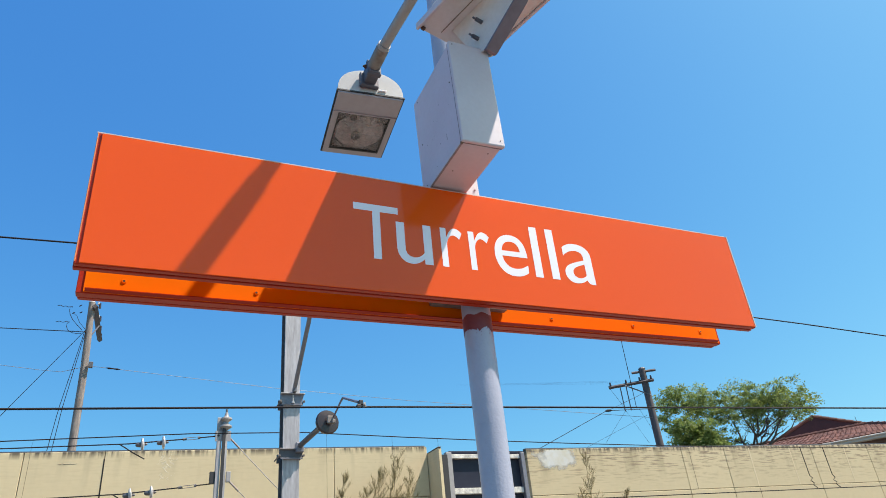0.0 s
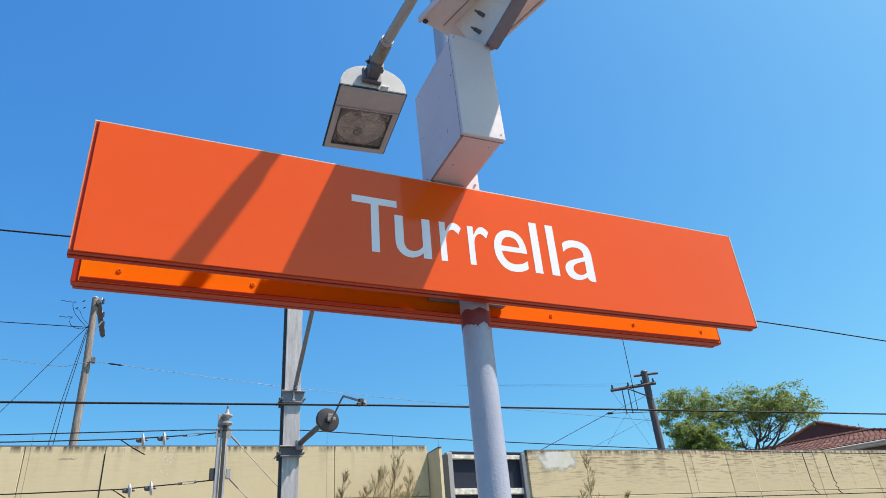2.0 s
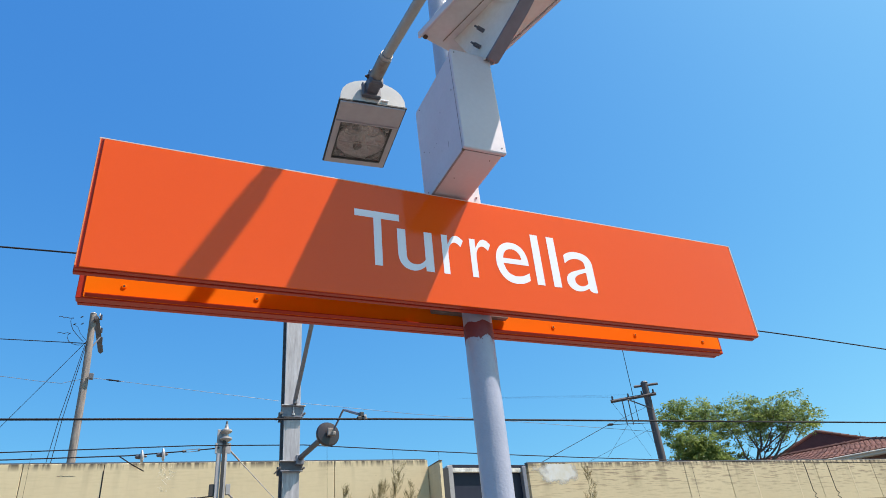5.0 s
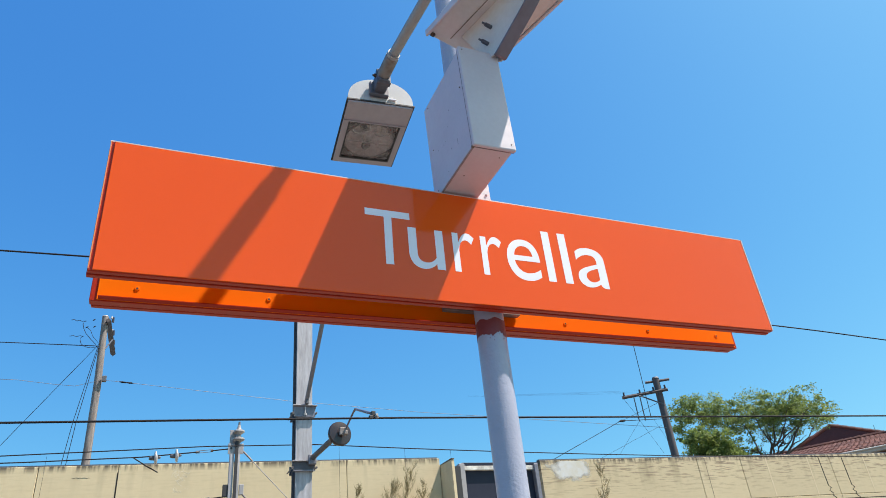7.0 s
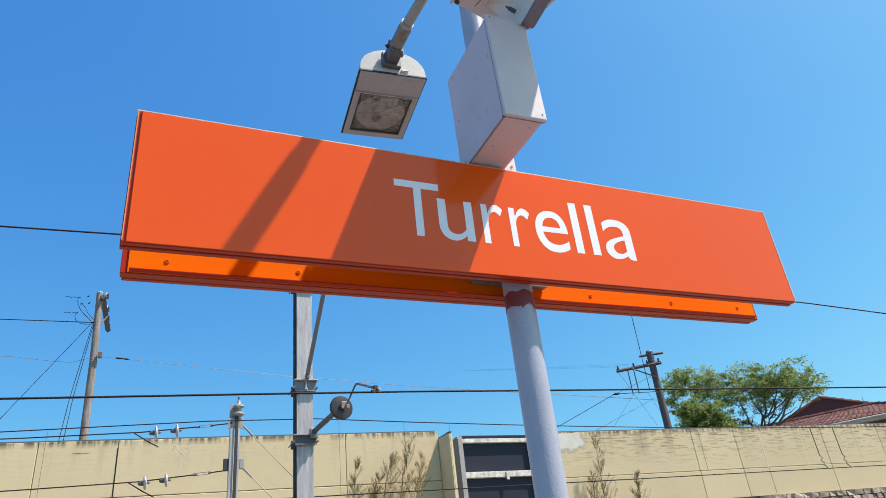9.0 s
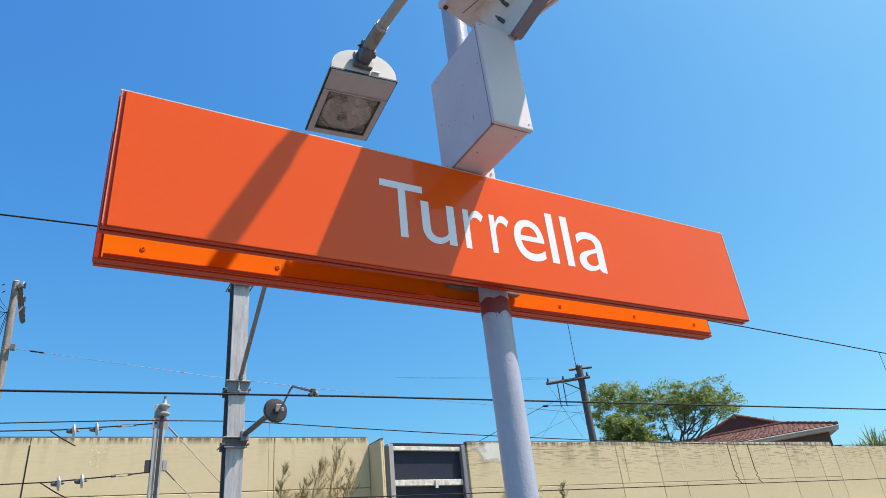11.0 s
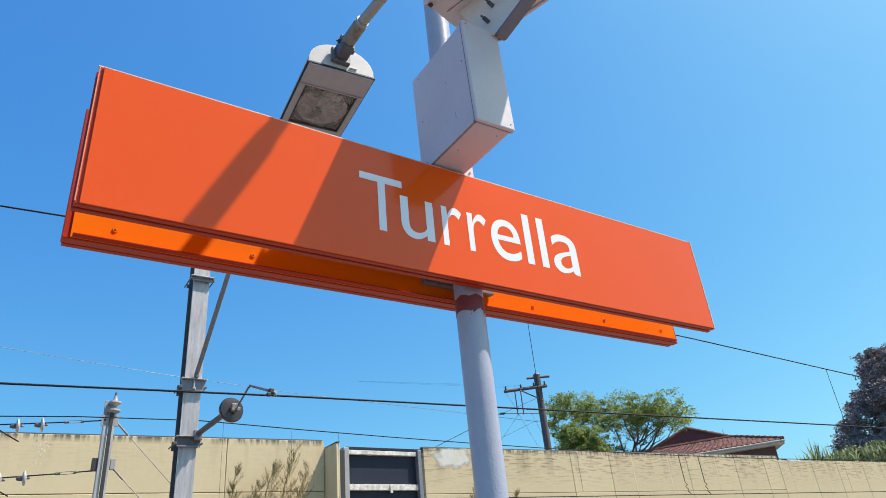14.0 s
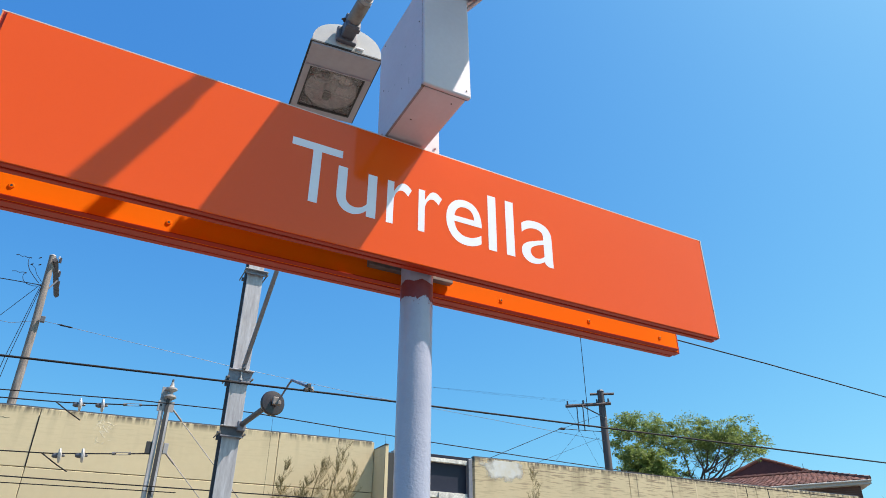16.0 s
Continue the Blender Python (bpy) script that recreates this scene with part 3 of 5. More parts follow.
lo, hi_ = [skin(i, low[i]) for i in range(n)], [skin(i, 2.337 + 0.003 * math.sin(i * 0.3) + rnd.uniform(-0.0015, 0.0015)) for i in range(n)]
for i in range(n):
    bm.faces.new((lo[i], lo[(i + 1) % n], hi_[(i + 1) % n], hi_[i]))
for i in (78, 83, 84, 91, 96, 97, 99, 103, 107):
    z = low[i] - rnd.uniform(0.004, 0.018)
    h = rnd.uniform(0.002, 0.007)
    bm.faces.new((skin(i, z - h), skin(i + 0.8, z - h * 0.6), skin(i + 1, z), skin(i + 0.3, z + h * 0.4)))
part("old_paint_band", bm, MAROON, pole, "ragged band of old maroon paint", smooth=True)
part("base_plate", box(-0.14, 0.14, -0.02, 0.26, 0.0, 0.02, 0.004), GALV, pole)
part("cap", tube([(PX, PY, 4.32), (PX, PY, 4.35)], [0.06, 0.03], 24), POLE_PAINT, pole)

# ---- equipment box over the sign ----
cab = thing("equipment_box", (-0.085, -0.11, 2.78), "off-white steel equipment box bolted to the pole", "box")
body = part("body", box(-0.158, -0.012, -0.255, 0.075, 2.782, 3.205, 0.006), CABINET, cab)
lid = part("lid", box(-0.162, -0.006, -0.272, -0.2565, 2.778, 3.21, 0.005), CABINET, cab)
part("seam_strip", box(-0.1605, -0.0095, -0.2563, -0.2545, 2.779, 3.208), CHIP, cab)
for p, d in (((-0.159, -0.235, 3.05), (-1, 0, 0)), ((-0.159, 0.03, 3.18), (-1, 0, 0)), ((-0.159, 0.03, 2.98), (-1, 0, 0)), ((-0.159, 0.03, 2.80), (-1, 0, 0)),
             ((-0.022, -0.272, 2.80), (0, -1, 0)), ((-0.148, -0.272, 3.195), (0, -1, 0)), ((-0.12, -0.10, 2.782), (0, 0, -1)), ((-0.045, -0.22, 2.782), (0, 0, -1))):
    part("screw", bolt(p, d, 0.0024, 0.0012), RUST, lid if d[1] else body)
part("rust_stain", box(-0.1615, -0.152, -0.260, -0.250, 2.7770, 2.786, 0.002), SEAM, cab, "rust stain on the corner")
part("mounting_plate", box(0.0, 0.062, 0.056, 0.064, 2.775, 3.22, 0.002), CABINET, cab)
part("plate_bolt", bolt((0.045, 0.056, 2.83), (0, -1, 0), 0.005, 0.004), CABINET, cab)
part("bottom_seam", box(-0.1588, -0.152, -0.25, 0.07, 2.7795, 2.7815), CHIP, cab, "dirty seam along the lower edge")

rnd = random.Random(17)
for i in range(10):
    cy, cz, q = rnd.uniform(-0.22, 0.0), rnd.gauss(2.93, 0.06), rnd.uniform(0.0004, 0.0016)
    part("paint_chip", box(-0.1586, -0.1578, cy - q, cy + q, cz - q * 1.4, cz + q * 1.4), CHIP, body)
part("scratch", box(-0.1586, -0.1578, -0.164, -0.162, 2.86, 2.885), CHIP, body)
for o in cab.children_recursive:
    o.data.transform(pose(-0.085, 0, 2.78, 0, -1.1, 0) @ pose(0.085, 0, -2.78))

# ---- white housing on a bracket over the box ----
hs = thing("camera_housing", (0, 0.0, 3.45), "dusty white rectangular camera housing on a bolted bracket", "camera housing")
M = pose(-0.041, -0.075, 3.41, 0, 0, 15.5)
part("body", moved(box(-0.115, 0.115, -0.60, -0.02, 0.022, 0.14, 0.012), M), CABINET_TOP, hs)
part("base_tray", moved(box(-0.166, 0.139, -0.63, 0.0, 0.0, 0.021, 0.003), M), CABINET_TOP, hs)
for xa in (-0.178, 0.140):
    part("side_rail", moved(box(xa, xa + 0.011, -0.63, 0.006, -0.008, 0.022, 0.003), M), CABINET, hs)
part("latch", moved(box(-0.164, -0.148, -0.02, -0.004, -0.010, -0.0005, 0.003), M), RUST, hs)
part("seam", moved(box(-0.085, -0.082, -0.40, -0.03, -0.0015, -0.0002), M), SEAM, hs)
gus = [(-0.06, -0.001), (-0.125, -0.135), (-0.175, -0.208), (-0.195, -0.220), (-0.215, -0.222), (-0.235, -0.212), (-0.377, -0.132), (-0.56, -0.001)]
plate = part("bracket_plate", moved(prism(gus, "x", -0.054, -0.049), M), CABINET_TOP, hs)
part("bracket_plate", moved(prism(gus, "x", -0.012, -0.007), M), CABINET_TOP, hs)
web = [(-0.205, -0.224), (-0.217, -0.2255), (-0.238, -0.2145), (-0.379, -0.135), (-0.563, -0.003), (-0.556, -0.001), (-0.376, -0.129), (-0.234, -0.209), (-0.215, -0.219)]
# web is darker than its plates to give the shade of its down-facing side
part("bracket_web", moved(prism(web, "x", -0.056, -0.004), M), STEEL_WEB, hs, "glossy bracket edge coloured dark for its shaded underside")
for y, z in ((-0.214, -0.093), (-0.185, -0.150)):
    part("bracket_bolt", moved(bolt((-0.054, y, z), (-1, 0, 0), 0.0085, 0.026), M), LAMP_CLAMP, plate, "dark protruding bolt")
part("pole_strap", box(-0.035, 0.07, -0.10, 0.175, 3.30, 3.38, 0.006), CABINET_TOP, hs)


# ---- flood lights on arms from the pole ----
def floodlight(name):
    """Along +y from the pole, its arm at z 4.2, the pole's axis at the origin."""
    f = thing(name, (0, 0, 4.2), "grey floodlight with a dusty lens on a long tube arm", "floodlight", "floodlights on the pole")
    part("arm", tube([(0.045, -0.02, 4.2), (-0.012, 0.62, 4.2)], 0.028, 16), GALV, f, smooth=True)
    arm = f.children[0]
    part("collar", tube([(-0.011, 0.60, 4.2), (-0.012, 0.625, 4.2)], 0.035, 16), GALV, arm, smooth=True)
    part("spigot", tube([(-0.012, 0.625, 4.2), (-0.018, 0.80, 4.195)], 0.037, 16), RUSTY_GREY, f, smooth=True)
    # clamp tinted dark blue to carry the shade it sits in
    clamp = part("clamp", box(-0.05, 0.02, 0.76, 0.885, 4.145, 4.235, 0.01), LAMP_CLAMP, f)
    part("clamp_jaw", box(-0.072, 0.04, 0.855, 0.884, 4.125, 4.22, 0.008), LAMP_CLAMP, clamp)
    part("clamp_jaw", box(-0.056, 0.026, 0.77, 0.80, 4.14, 4.24, 0.006), LAMP_CLAMP, clamp)
    part("clamp_bolt", bolt((-0.05, 0.79, 4.2), (-1, 0, 0), 0.012, 0.016), RUST, clamp)
    H = pose(0.0, 0.885, 4.10, 0, 0, -5)
    n = 20
    arc = [(-0.19 * math.cos(math.pi * i / n), 0.0 + 0.167 * math.sin(math.pi * i / n) ** 0.8) for i in range(n + 1)]
    bm = prism(arc, "y", 0.0, 0.56)
    bm.normal_update()
    bmesh.ops.delete(bm, geom=[fc for fc in bm.faces if abs(fc.normal.z) > 0.99 and fc.calc_center_median().z < 0.002], context="FACES")
    part("hood", moved(bm, H), LAMP_GREY, f, smooth=True)
    bm = bmesh.new()
    for (x0, x1, y0, y1) in ((-0.197, 0.197, -0.004, 0.165), (-0.197, 0.197, 0.515, 0.573), (-0.197, -0.155, 0.165, 0.515), (0.155, 0.197, 0.165, 0.515)):
        box(x0, x1, y0, y1, -0.010, -0.001, 0, bm)
    part("gasket", moved(bm, H), LAMP_DARK, f)
    # underside rim with its window
    bm = bmesh.new()
    for (x0, x1, y0, y1) in ((-0.188, 0.188, 0.002, 0.165), (-0.188, 0.188, 0.515, 0.56), (-0.188, -0.155, 0.165, 0.515), (0.155, 0.188, 0.165, 0.515)):
        box(x0, x1, y0, y1, -0.022, -0.0105, 0, bm)
    rim = part("rim", moved(bm, H), LAMP_RIM, f)
    bm = bmesh.new()
    for (x0, x1, y0, y1) in ((-0.155, 0.155, 0.165, 0.173), (-0.155, 0.155, 0.505, 0.515), (-0.155, -0.147, 0.173, 0.505), (0.147, 0.155, 0.173, 0.505)):
        box(x0, x1, y0, y1, -0.024, -0.006, 0, bm)
    part("window_gasket", moved(bm, H), LAMP_DARK, rim)
    # reflector bowl
    bm = bmesh.new()
    rings = []
    for j in range(5):
        a = j / 4
        r, z = math.cos(a * math.pi / 2 * 0.86), -0.004 + 0.115 * math.sin(a * math.pi / 2)
        rings.append([bm.verts.new((0.150 * r * math.cos(2 * math.pi * i / 12), 0.345 + 0.155 * r * math.sin(2 * math.pi * i / 12), z)) for i in range(12)])
    for r0, r1 in zip(rings, rings[1:]):
        for i in range(12):
            bm.faces.new((r0[i], r0[(i + 1) % 12], r1[(i + 1) % 12], r1[i]))
    bm.faces.new(rings[-1])
    refl = part("reflector", moved(bm, H), REFLECTOR, f)
    for sx_ in (-1, 1):
        for sy_ in (-1, 1):
            tri = [(sx_ * 0.150, 0.345 + sy_ * 0.165), (sx_ * 0.150, 0.345 + sy_ * 0.07), (sx_ * 0.118, 0.345 + sy_ * 0.108), (sx_ * 0.06, 0.345 + sy_ * 0.165)]
            part("reflector_corner", moved(prism(tri, "z", -0.004, 0.004), H), LAMP_DARK, refl)
    # bright side lobes of the reflector and the dark hood over the socket
    for sx_ in (-1, 1):
        bm = bmesh.new()
        for q in range(6):
            a0 = 0.4 + q * 0.42
            p0 = (sx_ * (0.062 + 0.055 * math.cos(a0)), 0.265 + 0.06 * math.sin(a0), 0.03)
            p1 = (sx_ * (0.062 + 0.055 * math.cos(a0 + 0.42)), 0.265 + 0.06 * math.sin(a0 + 0.42), 0.03)
            tube([p0, p1], 0.011, 5, bm)
        part("reflector_lobe", moved(bm, H), PORCELAIN, refl)
    part("socket_hood", moved(tube([(-0.055, 0.232, -0.004), (-0.055, 0.232, 0.03)], 0.021, 14), H), LAMP_DARK, refl)
    part("bright_facet", moved(box(0.055, 0.085, 0.205, 0.275, 0.0, 0.012, 0.003), H), PORCELAIN, refl)
    part("bright_facet", moved(box(-0.02, 0.025, 0.215, 0.245, 0.0, 0.010, 0.003), H), PORCELAIN, refl)
    part("flap_lip", moved(box(-0.186, 0.186, 0.158, 0.166, -0.029, -0.0225, 0.001), H), LAMP_RIM, rim)
    part("lamp_holder", moved(tube([(-0.005, 0.395, -0.006), (-0.005, 0.395, 0.03)], 0.022, 16), H), LAMP_DARK, refl)
    part("lens_rib", moved(box(-0.13, 0.13, 0.356, 0.36, -0.011, -0.0075), H), PORCELAIN, f)
    part("bulb", moved(tube([(0, 0.25, 0.055), (0, 0.30, 0.05), (0, 0.40, 0.05), (0, 0.45, 0.05)], [0.012, 0.034, 0.034, 0.016], 14), H), PORCELAIN, refl, smooth=True)
    part("bulb_socket", moved(tube([(0, 0.43, 0.05), (0, 0.475, 0.05)], 0.022, 14), H), LAMP_DARK, refl)
    g = part("glass", moved(box(-0.1465, 0.1465, 0.1735, 0.5045, -0.016, -0.012), H), GLASS, rim)
    g.visible_shadow = False
    part("label_plate", moved(box(0.045, 0.088, -0.010, -0.002, 0.02, 0.03), H), WHITE_VINYL, f)
    return f


lampA = floodlight("floodlight")
lampA.location = (0, 0.12, 4.2)
copy_thing(lampA, pose(0.056, 0.12, 4.2, 0, 0, 170))


# ---- overhead wiring ----
def line_y(y0, x, x0=1.65):
    return y0 + SLOPE * (x - x0)


def add_wire(name, pts, r, label, material=WIRE, sides=6, group="overhead wires"):
    ob = link_mesh(name, tube(pts, r, sides), material, True)
    return tagged(ob, label, "cable", group)


NEAR, FAR = 6.62, 11.5


def near_messenger_z(x):
    if x < 1.5:
        return 6.05
    return 6.0 - 0.0445 * (x - 1) - 0.0255 * max(0, x - 9) + 0.0022 * max(0, x - 15) ** 2


def far_messenger_z(x):
    return 4.38 + 0.50 * ((x - 19.0) / 17.5) ** 2


xs_w = [-12 + 2 * i for i in range(30)]
add_wire("messenger_wire", [(x, line_y(NEAR, x), near_messenger_z(x)) for x in xs_w], 0.011, "dark sagging catenary messenger wire above the track")
add_wire("contact_wire", [(x, line_y(NEAR, x), 3.96 + (0.0055 if x > 1 else 0.0145) * (x - 1.65)) for x in xs_w], 0.013, "dark level contact wire held by a steady arm")
add_wire("messenger_wire", [(x, line_y(FAR, x, 0.5), far_messenger_z(x) if x > 1.5 else 4.895 - 0.037 * (1.5 - x)) for x in xs_w], 0.010, "dark thin catenary wire along the sound wall")
add_wire("contact_wire", [(x, line_y(FAR, x, 0.5), 3.40) for x in xs_w], 0.011, "dark thin contact wire along the sound wall")
for x in (5.95, 14.1, -7.0):
    z = near_messenger_z(x)
    add_wire("dropper_wire", [(x, line_y(NEAR, x), z), (x, line_y(NEAR, x), 3.97)], 0.0055, "thin dropper between the two wires")
for x in (-2.6, 2.45, 3.78, 4.76, 22.0, 26.0):
    z = far_messenger_z(x) if x > 1.5 else 4.7
    add_wire("dropper_wire", [(x, line_y(FAR, x, 0.5), z), (x, line_y(FAR, x, 0.5), 3.40)], 0.0025, "thin dropper between the two wires")
for x in (14.52, 15.28):
    y, z = line_y(FAR, x, 0.5), far_messenger_z(x)
    add_wire("dropper_wire", [(x, y, z), (x + 0.02, y, 3.72), (x + 0.09, y, 3.66), (x, y, 3.60), (x + 0.10, y, 3.54), (x + 0.05, y, 3.50), (x + 0.16, y, 3.42)], 0.010, "kinked dropper with a coiled end")

# steel mast with its cantilever
mast = thing("catenary_mast", (1.26, 9.15, -1.1), "grey galvanised steel catenary mast with bolted brackets", "mast")
part("flange", box(1.125, 1.385, 9.0, 9.022, -1.1, 9.2, 0.003), MAST_STEEL, mast)
# rear flange and web take darker steel for the column's shaded side
part("flange", box(1.125, 1.385, 9.28, 9.302, -1.1, 9.2, 0.003), MAST_DARK, mast)
part("web", box(1.247, 1.263, 9.0225, 9.2795, -1.1, 9.2), MAST_DARK, mast)
for z, h in ((3.955, 0.135), (4.835, 0.165), (6.59, 0.06)):
    # a tapered plate under a projecting ledge, clamped round the column by bolts
    # plate is the mast's own grey, darkened to hold its shade
    c = part("collar", prism([(1.10, z - h), (1.41, z - h), (1.44, z - 0.02), (1.44, z), (1.075, z), (1.075, z - 0.02)], "y", 8.972, 8.998), CLAMP if z > 4 else MAST_DARK, mast)
    part("ledge", box(1.065, 1.455, 8.92, 8.999, z + 0.001, z + 0.013, 0.002), MAST_STEEL, mast)
    part("lower_lip", box(1.085, 1.425, 8.945, 8.9715, z - h - 0.012, z - h + 0.006, 0.002), CLAMP, mast)
    part("collar", box(1.095, 1.415, 9.304, 9.34, z - h, z, 0.004), MAST_DARK, mast)
    for bx in (1.068, 1.442):
        part("tie_bolt", tube([(bx, 8.93, z - h * 0.7), (bx, 9.36, z - h * 0.7)], 0.011, 6), MAST_DARK, c)
        part("nut", tube([(bx, 8.945, z - h * 0.7), (bx, 8.968, z - h * 0.7)], 0.021, 6), RUSTY_GREY, c)
part("stay_bolt", tube([(1.262, 8.95, 4.70), (1.262, 8.95, 4.82)], 0.011, 8), PORCELAIN, mast, "pale hanging bolt")
part("stay_nut", tube([(1.262, 8.95, 4.685), (1.262, 8.95, 4.71)], 0.026, 6), PORCELAIN, mast, "pale hanging nut")
part("stay_tube", tube([(1.28, 8.95, 4.90), (1.28, 6.5, 6.85)], 0.035, 12), CLAMP, mast, smooth=True)
part("stay_fork", box(1.255, 1.305, 8.87, 8.985, 4.85, 4.94, 0.008), MAST_DARK, mast)
part("top_tube", tube([(1.28, 8.95, 7.3), (1.28, 6.3, 7.0)], 0.03, 12), MAST_STEEL, mast, smooth=True)
part("hanger", tube([(1.28, 6.5, 6.85), (1.28, 6.62, 6.05)], 0.02, 8), MAST_DARK, mast)
part("bracket_tube", tube([(1.36, 8.96, 3.99), (1.53, 8.05, 4.11)], 0.042, 12), MAST_DARK, mast, smooth=True)
part("tube_seat", box(1.31, 1.43, 8.88, 8.97, 3.90, 4.05, 0.01), CLAMP, mast)
d = Vector((0.12, -0.95, 0.06)).normalized()
c0 = Vector((1.555, 7.93, 4.11))
ins_ = part("insulator", tube([c0 + d * s for s in (-0.13, -0.10, -0.04, 0.0, 0.03, 0.05)], [0.05, 0.12, 0.17, 0.18, 0.165, 0.05], 24), INSULATOR, mast, "dark brown disc insulator", smooth=True)
part("insulator_cap", box(-0.04, 0.05, -0.05, 0.0, -0.05, 0.06, 0.01, None, Matrix.Translation(c0 + d * 0.07)), RUSTY_GREY, ins_)
part("insulator_clip", box(0.02, 0.07, -0.10, -0.02, -0.06, 0.0, 0.01, None, Matrix.Translation(c0 + d * 0.07)), RUSTY_GREY, ins_)
part("steady_arm", tube([c0 + d * 0.08 + Vector((0.04, 0, 0)), (1.70, 7.70, 4.36), (1.71, 7.62, 4.385), (1.67, 6.75, 4.06)], [0.012, 0.014, 0.018, 0.02], 8), STEEL_WEB, mast, smooth=True)
clip = part("wire_clip", box(1.635, 1.69, 6.60, 6.68, 3.985, 4.05, 0.008), LAMP_DARK, mast)
part("clip_jaw", box(1.60, 1.655, 6.595, 6.645, 3.945, 3.99, 0.008), LAMP_DARK, clip)
part("clip_jaw", box(1.68, 1.73, 6.595, 6.645, 3.95, 3.985, 0.008), RUSTY_GREY, clip, "rust-flecked jaw")
part("clip_nut", tube([(1.70, 6.60, 3.995), (1.70, 6.575, 3.995)], 0.017, 6), PORCELAIN, clip, "bright nut")

# anchor post with insulators
post = thing("anchor_post", (0.56, 12.0, -1.1), "grey steel anchor post topped by porcelain insulators", "post")
part("channel", box(0.455, 0.53, 11.93, 12.07, -1.1, 4.86, 0.004), MAST_STEEL, post)
part("channel", box(0.585, 0.64, 11.93, 12.07, -1.1, 4.86, 0.004), MAST_STEEL, post)
part("core", box(0.54, 0.60, 11.90, 11.928, -1.1, 5.05, 0.003), LAMP_DARK, post)
part("top_plate", box(0.41, 0.70, 11.93, 11.95, 4.80, 5.0, 0.006), GALV, post)
# the hole's inner shade is a dark disc on the plate
part("plate_hole", tube([(0.47, 11.929, 4.91), (0.47, 11.925, 4.91)], 0.022, 12), LAMP_DARK, post, "dark disc for the shaded bolt hole")
part("back_plate", box(0.44, 0.56, 12.0, 12.02, 4.90, 5.28, 0.004), GALV, post)
part("lug", box(0.36, 0.45, 11.95, 12.03, 4.02, 4.24, 0.006), LAMP_DARK, post)
part("lug", box(0.66, 0.74, 11.95, 12.03, 4.05, 4.24, 0.006), GALV, post)
prof = [(0.02, 5.0), (0.05, 5.03), (0.115, 5.075), (0.11, 5.105), (0.055, 5.13), (0.04, 5.17), (0.05, 5.185), (0.11, 5.225), (0.105, 5.255), (0.05, 5.28), (0.035, 5.32), (0.025, 5.37)]
pin_ins = part("insulator", tube([(0.60, 11.96, z) for r, z in prof], [r for r, z in prof], 18), mat("grimy_porcelain", (0.42, 0.40, 0.38), 0.3, col2=(0.22, 0.20, 0.19), scale=14, contrast=0.4), post, "two-shed porcelain insulator", smooth=True)
part("pin", tube([(0.60, 11.96, 5.36), (0.60, 11.96, 5.43)], 0.02, 8), MAST_DARK, pin_ins)
for a, b in (((0.70, 11.97, 4.86), (2.2, 11.9, 3.30)), ((0.72, 11.97, 4.06), (2.2, 11.9, 2.55))):
    part("stay_rod", tube([a, b], 0.008, 6), WIRE_LIGHT, post)
    part("turnbuckle", tube([Vector(a), Vector(a).lerp(Vector(b), 0.12)], 0.018, 8), RUSTY_GREY, post)


def strain_line(z, sag, label, discs):
    """A wire anchored to the post through two disc insulators."""
    e = thing("strain_wire", (-0.6, 12.0, z), label, "cable", "anchored wires")
    y0 = 11.98
    part("link", tube([(0.44, y0, z + 0.009), (0.13, y0, z - 0.025)], 0.012, 6), WIRE, e)
    buckle = part("turnbuckle", tube([(0.14, y0, z - 0.022), (0.10, y0, z - 0.027)], 0.026, 8), MAST_DARK, e)
    for up in (-0.02, 0.02):
        part("turnbuckle_bar", tube([(0.12, y0, z - 0.026 + up), (-0.14, y0, z - 0.052 + up)], 0.006, 6), MAST_DARK, buckle)
    part("turnbuckle_end", tube([(-0.12, y0, z - 0.05), (-0.17, y0, z - 0.055)], 0.026, 8), MAST_DARK, buckle)
    part("rod", tube([(-0.10, y0, z - 0.05), (-1.10, y0, z - 0.145)], 0.012, 6), WIRE, e)
    for cx in discs:
        cz = z - 0.03 - 0.105 * (0.36 - cx)
        dd = Vector((1, 0, 0.09)).normalized()
        c = Vector((cx, y0, cz))
        disc = part("insulator", tube([c + dd * s for s in (-0.03, -0.022, -0.006, 0.012, 0.022, 0.03, 0.034)], [0.05, 0.105, 0.122, 0.118, 0.075, 0.05, 0.02], 20), PORCELAIN, e, smooth=True)
        part("insulator_cap", tube([c + dd * s for s in (-0.12, -0.10, -0.06, -0.031)], [0.016, 0.034, 0.042, 0.045], 10), MAST_DARK, disc, "dark metal cap", smooth=True)
        part("insulator_pin", tube([c + dd * s for s in (0.034, 0.06, 0.085)], [0.02, 0.024, 0.012], 8), MAST_DARK, disc, "dark metal pin")
    part("wire", tube([(-1.10, y0, z - 0.145), (-3.0, y0 + 0.1, z - 0.145 - sag * 0.25), (-12, y0 + 0.6, z - 0.12 - sag)], 0.011, 6), WIRE, e)
    part("tail", tube([(-1.25, y0, z - 0.15), (-1.0, y0, z - 0.31), (-0.80, y0, z - 0.42)], 0.011, 6), WIRE, e)
    return e


strain_line(4.90, 0.25, "dark wire ending in two porcelain disc insulators", (-0.50, -0.86))
strain_line(4.02, 0.22, "dark wire ending in two porcelain disc insulators", (-0.62, -0.97))
add_wire("track_wire", [(-12, 12.6, 3.25), (0.5, 11.9, 3.38), (1.0, 11.85, 3.38)], 0.009, "thin dark wire in front of the sound wall")

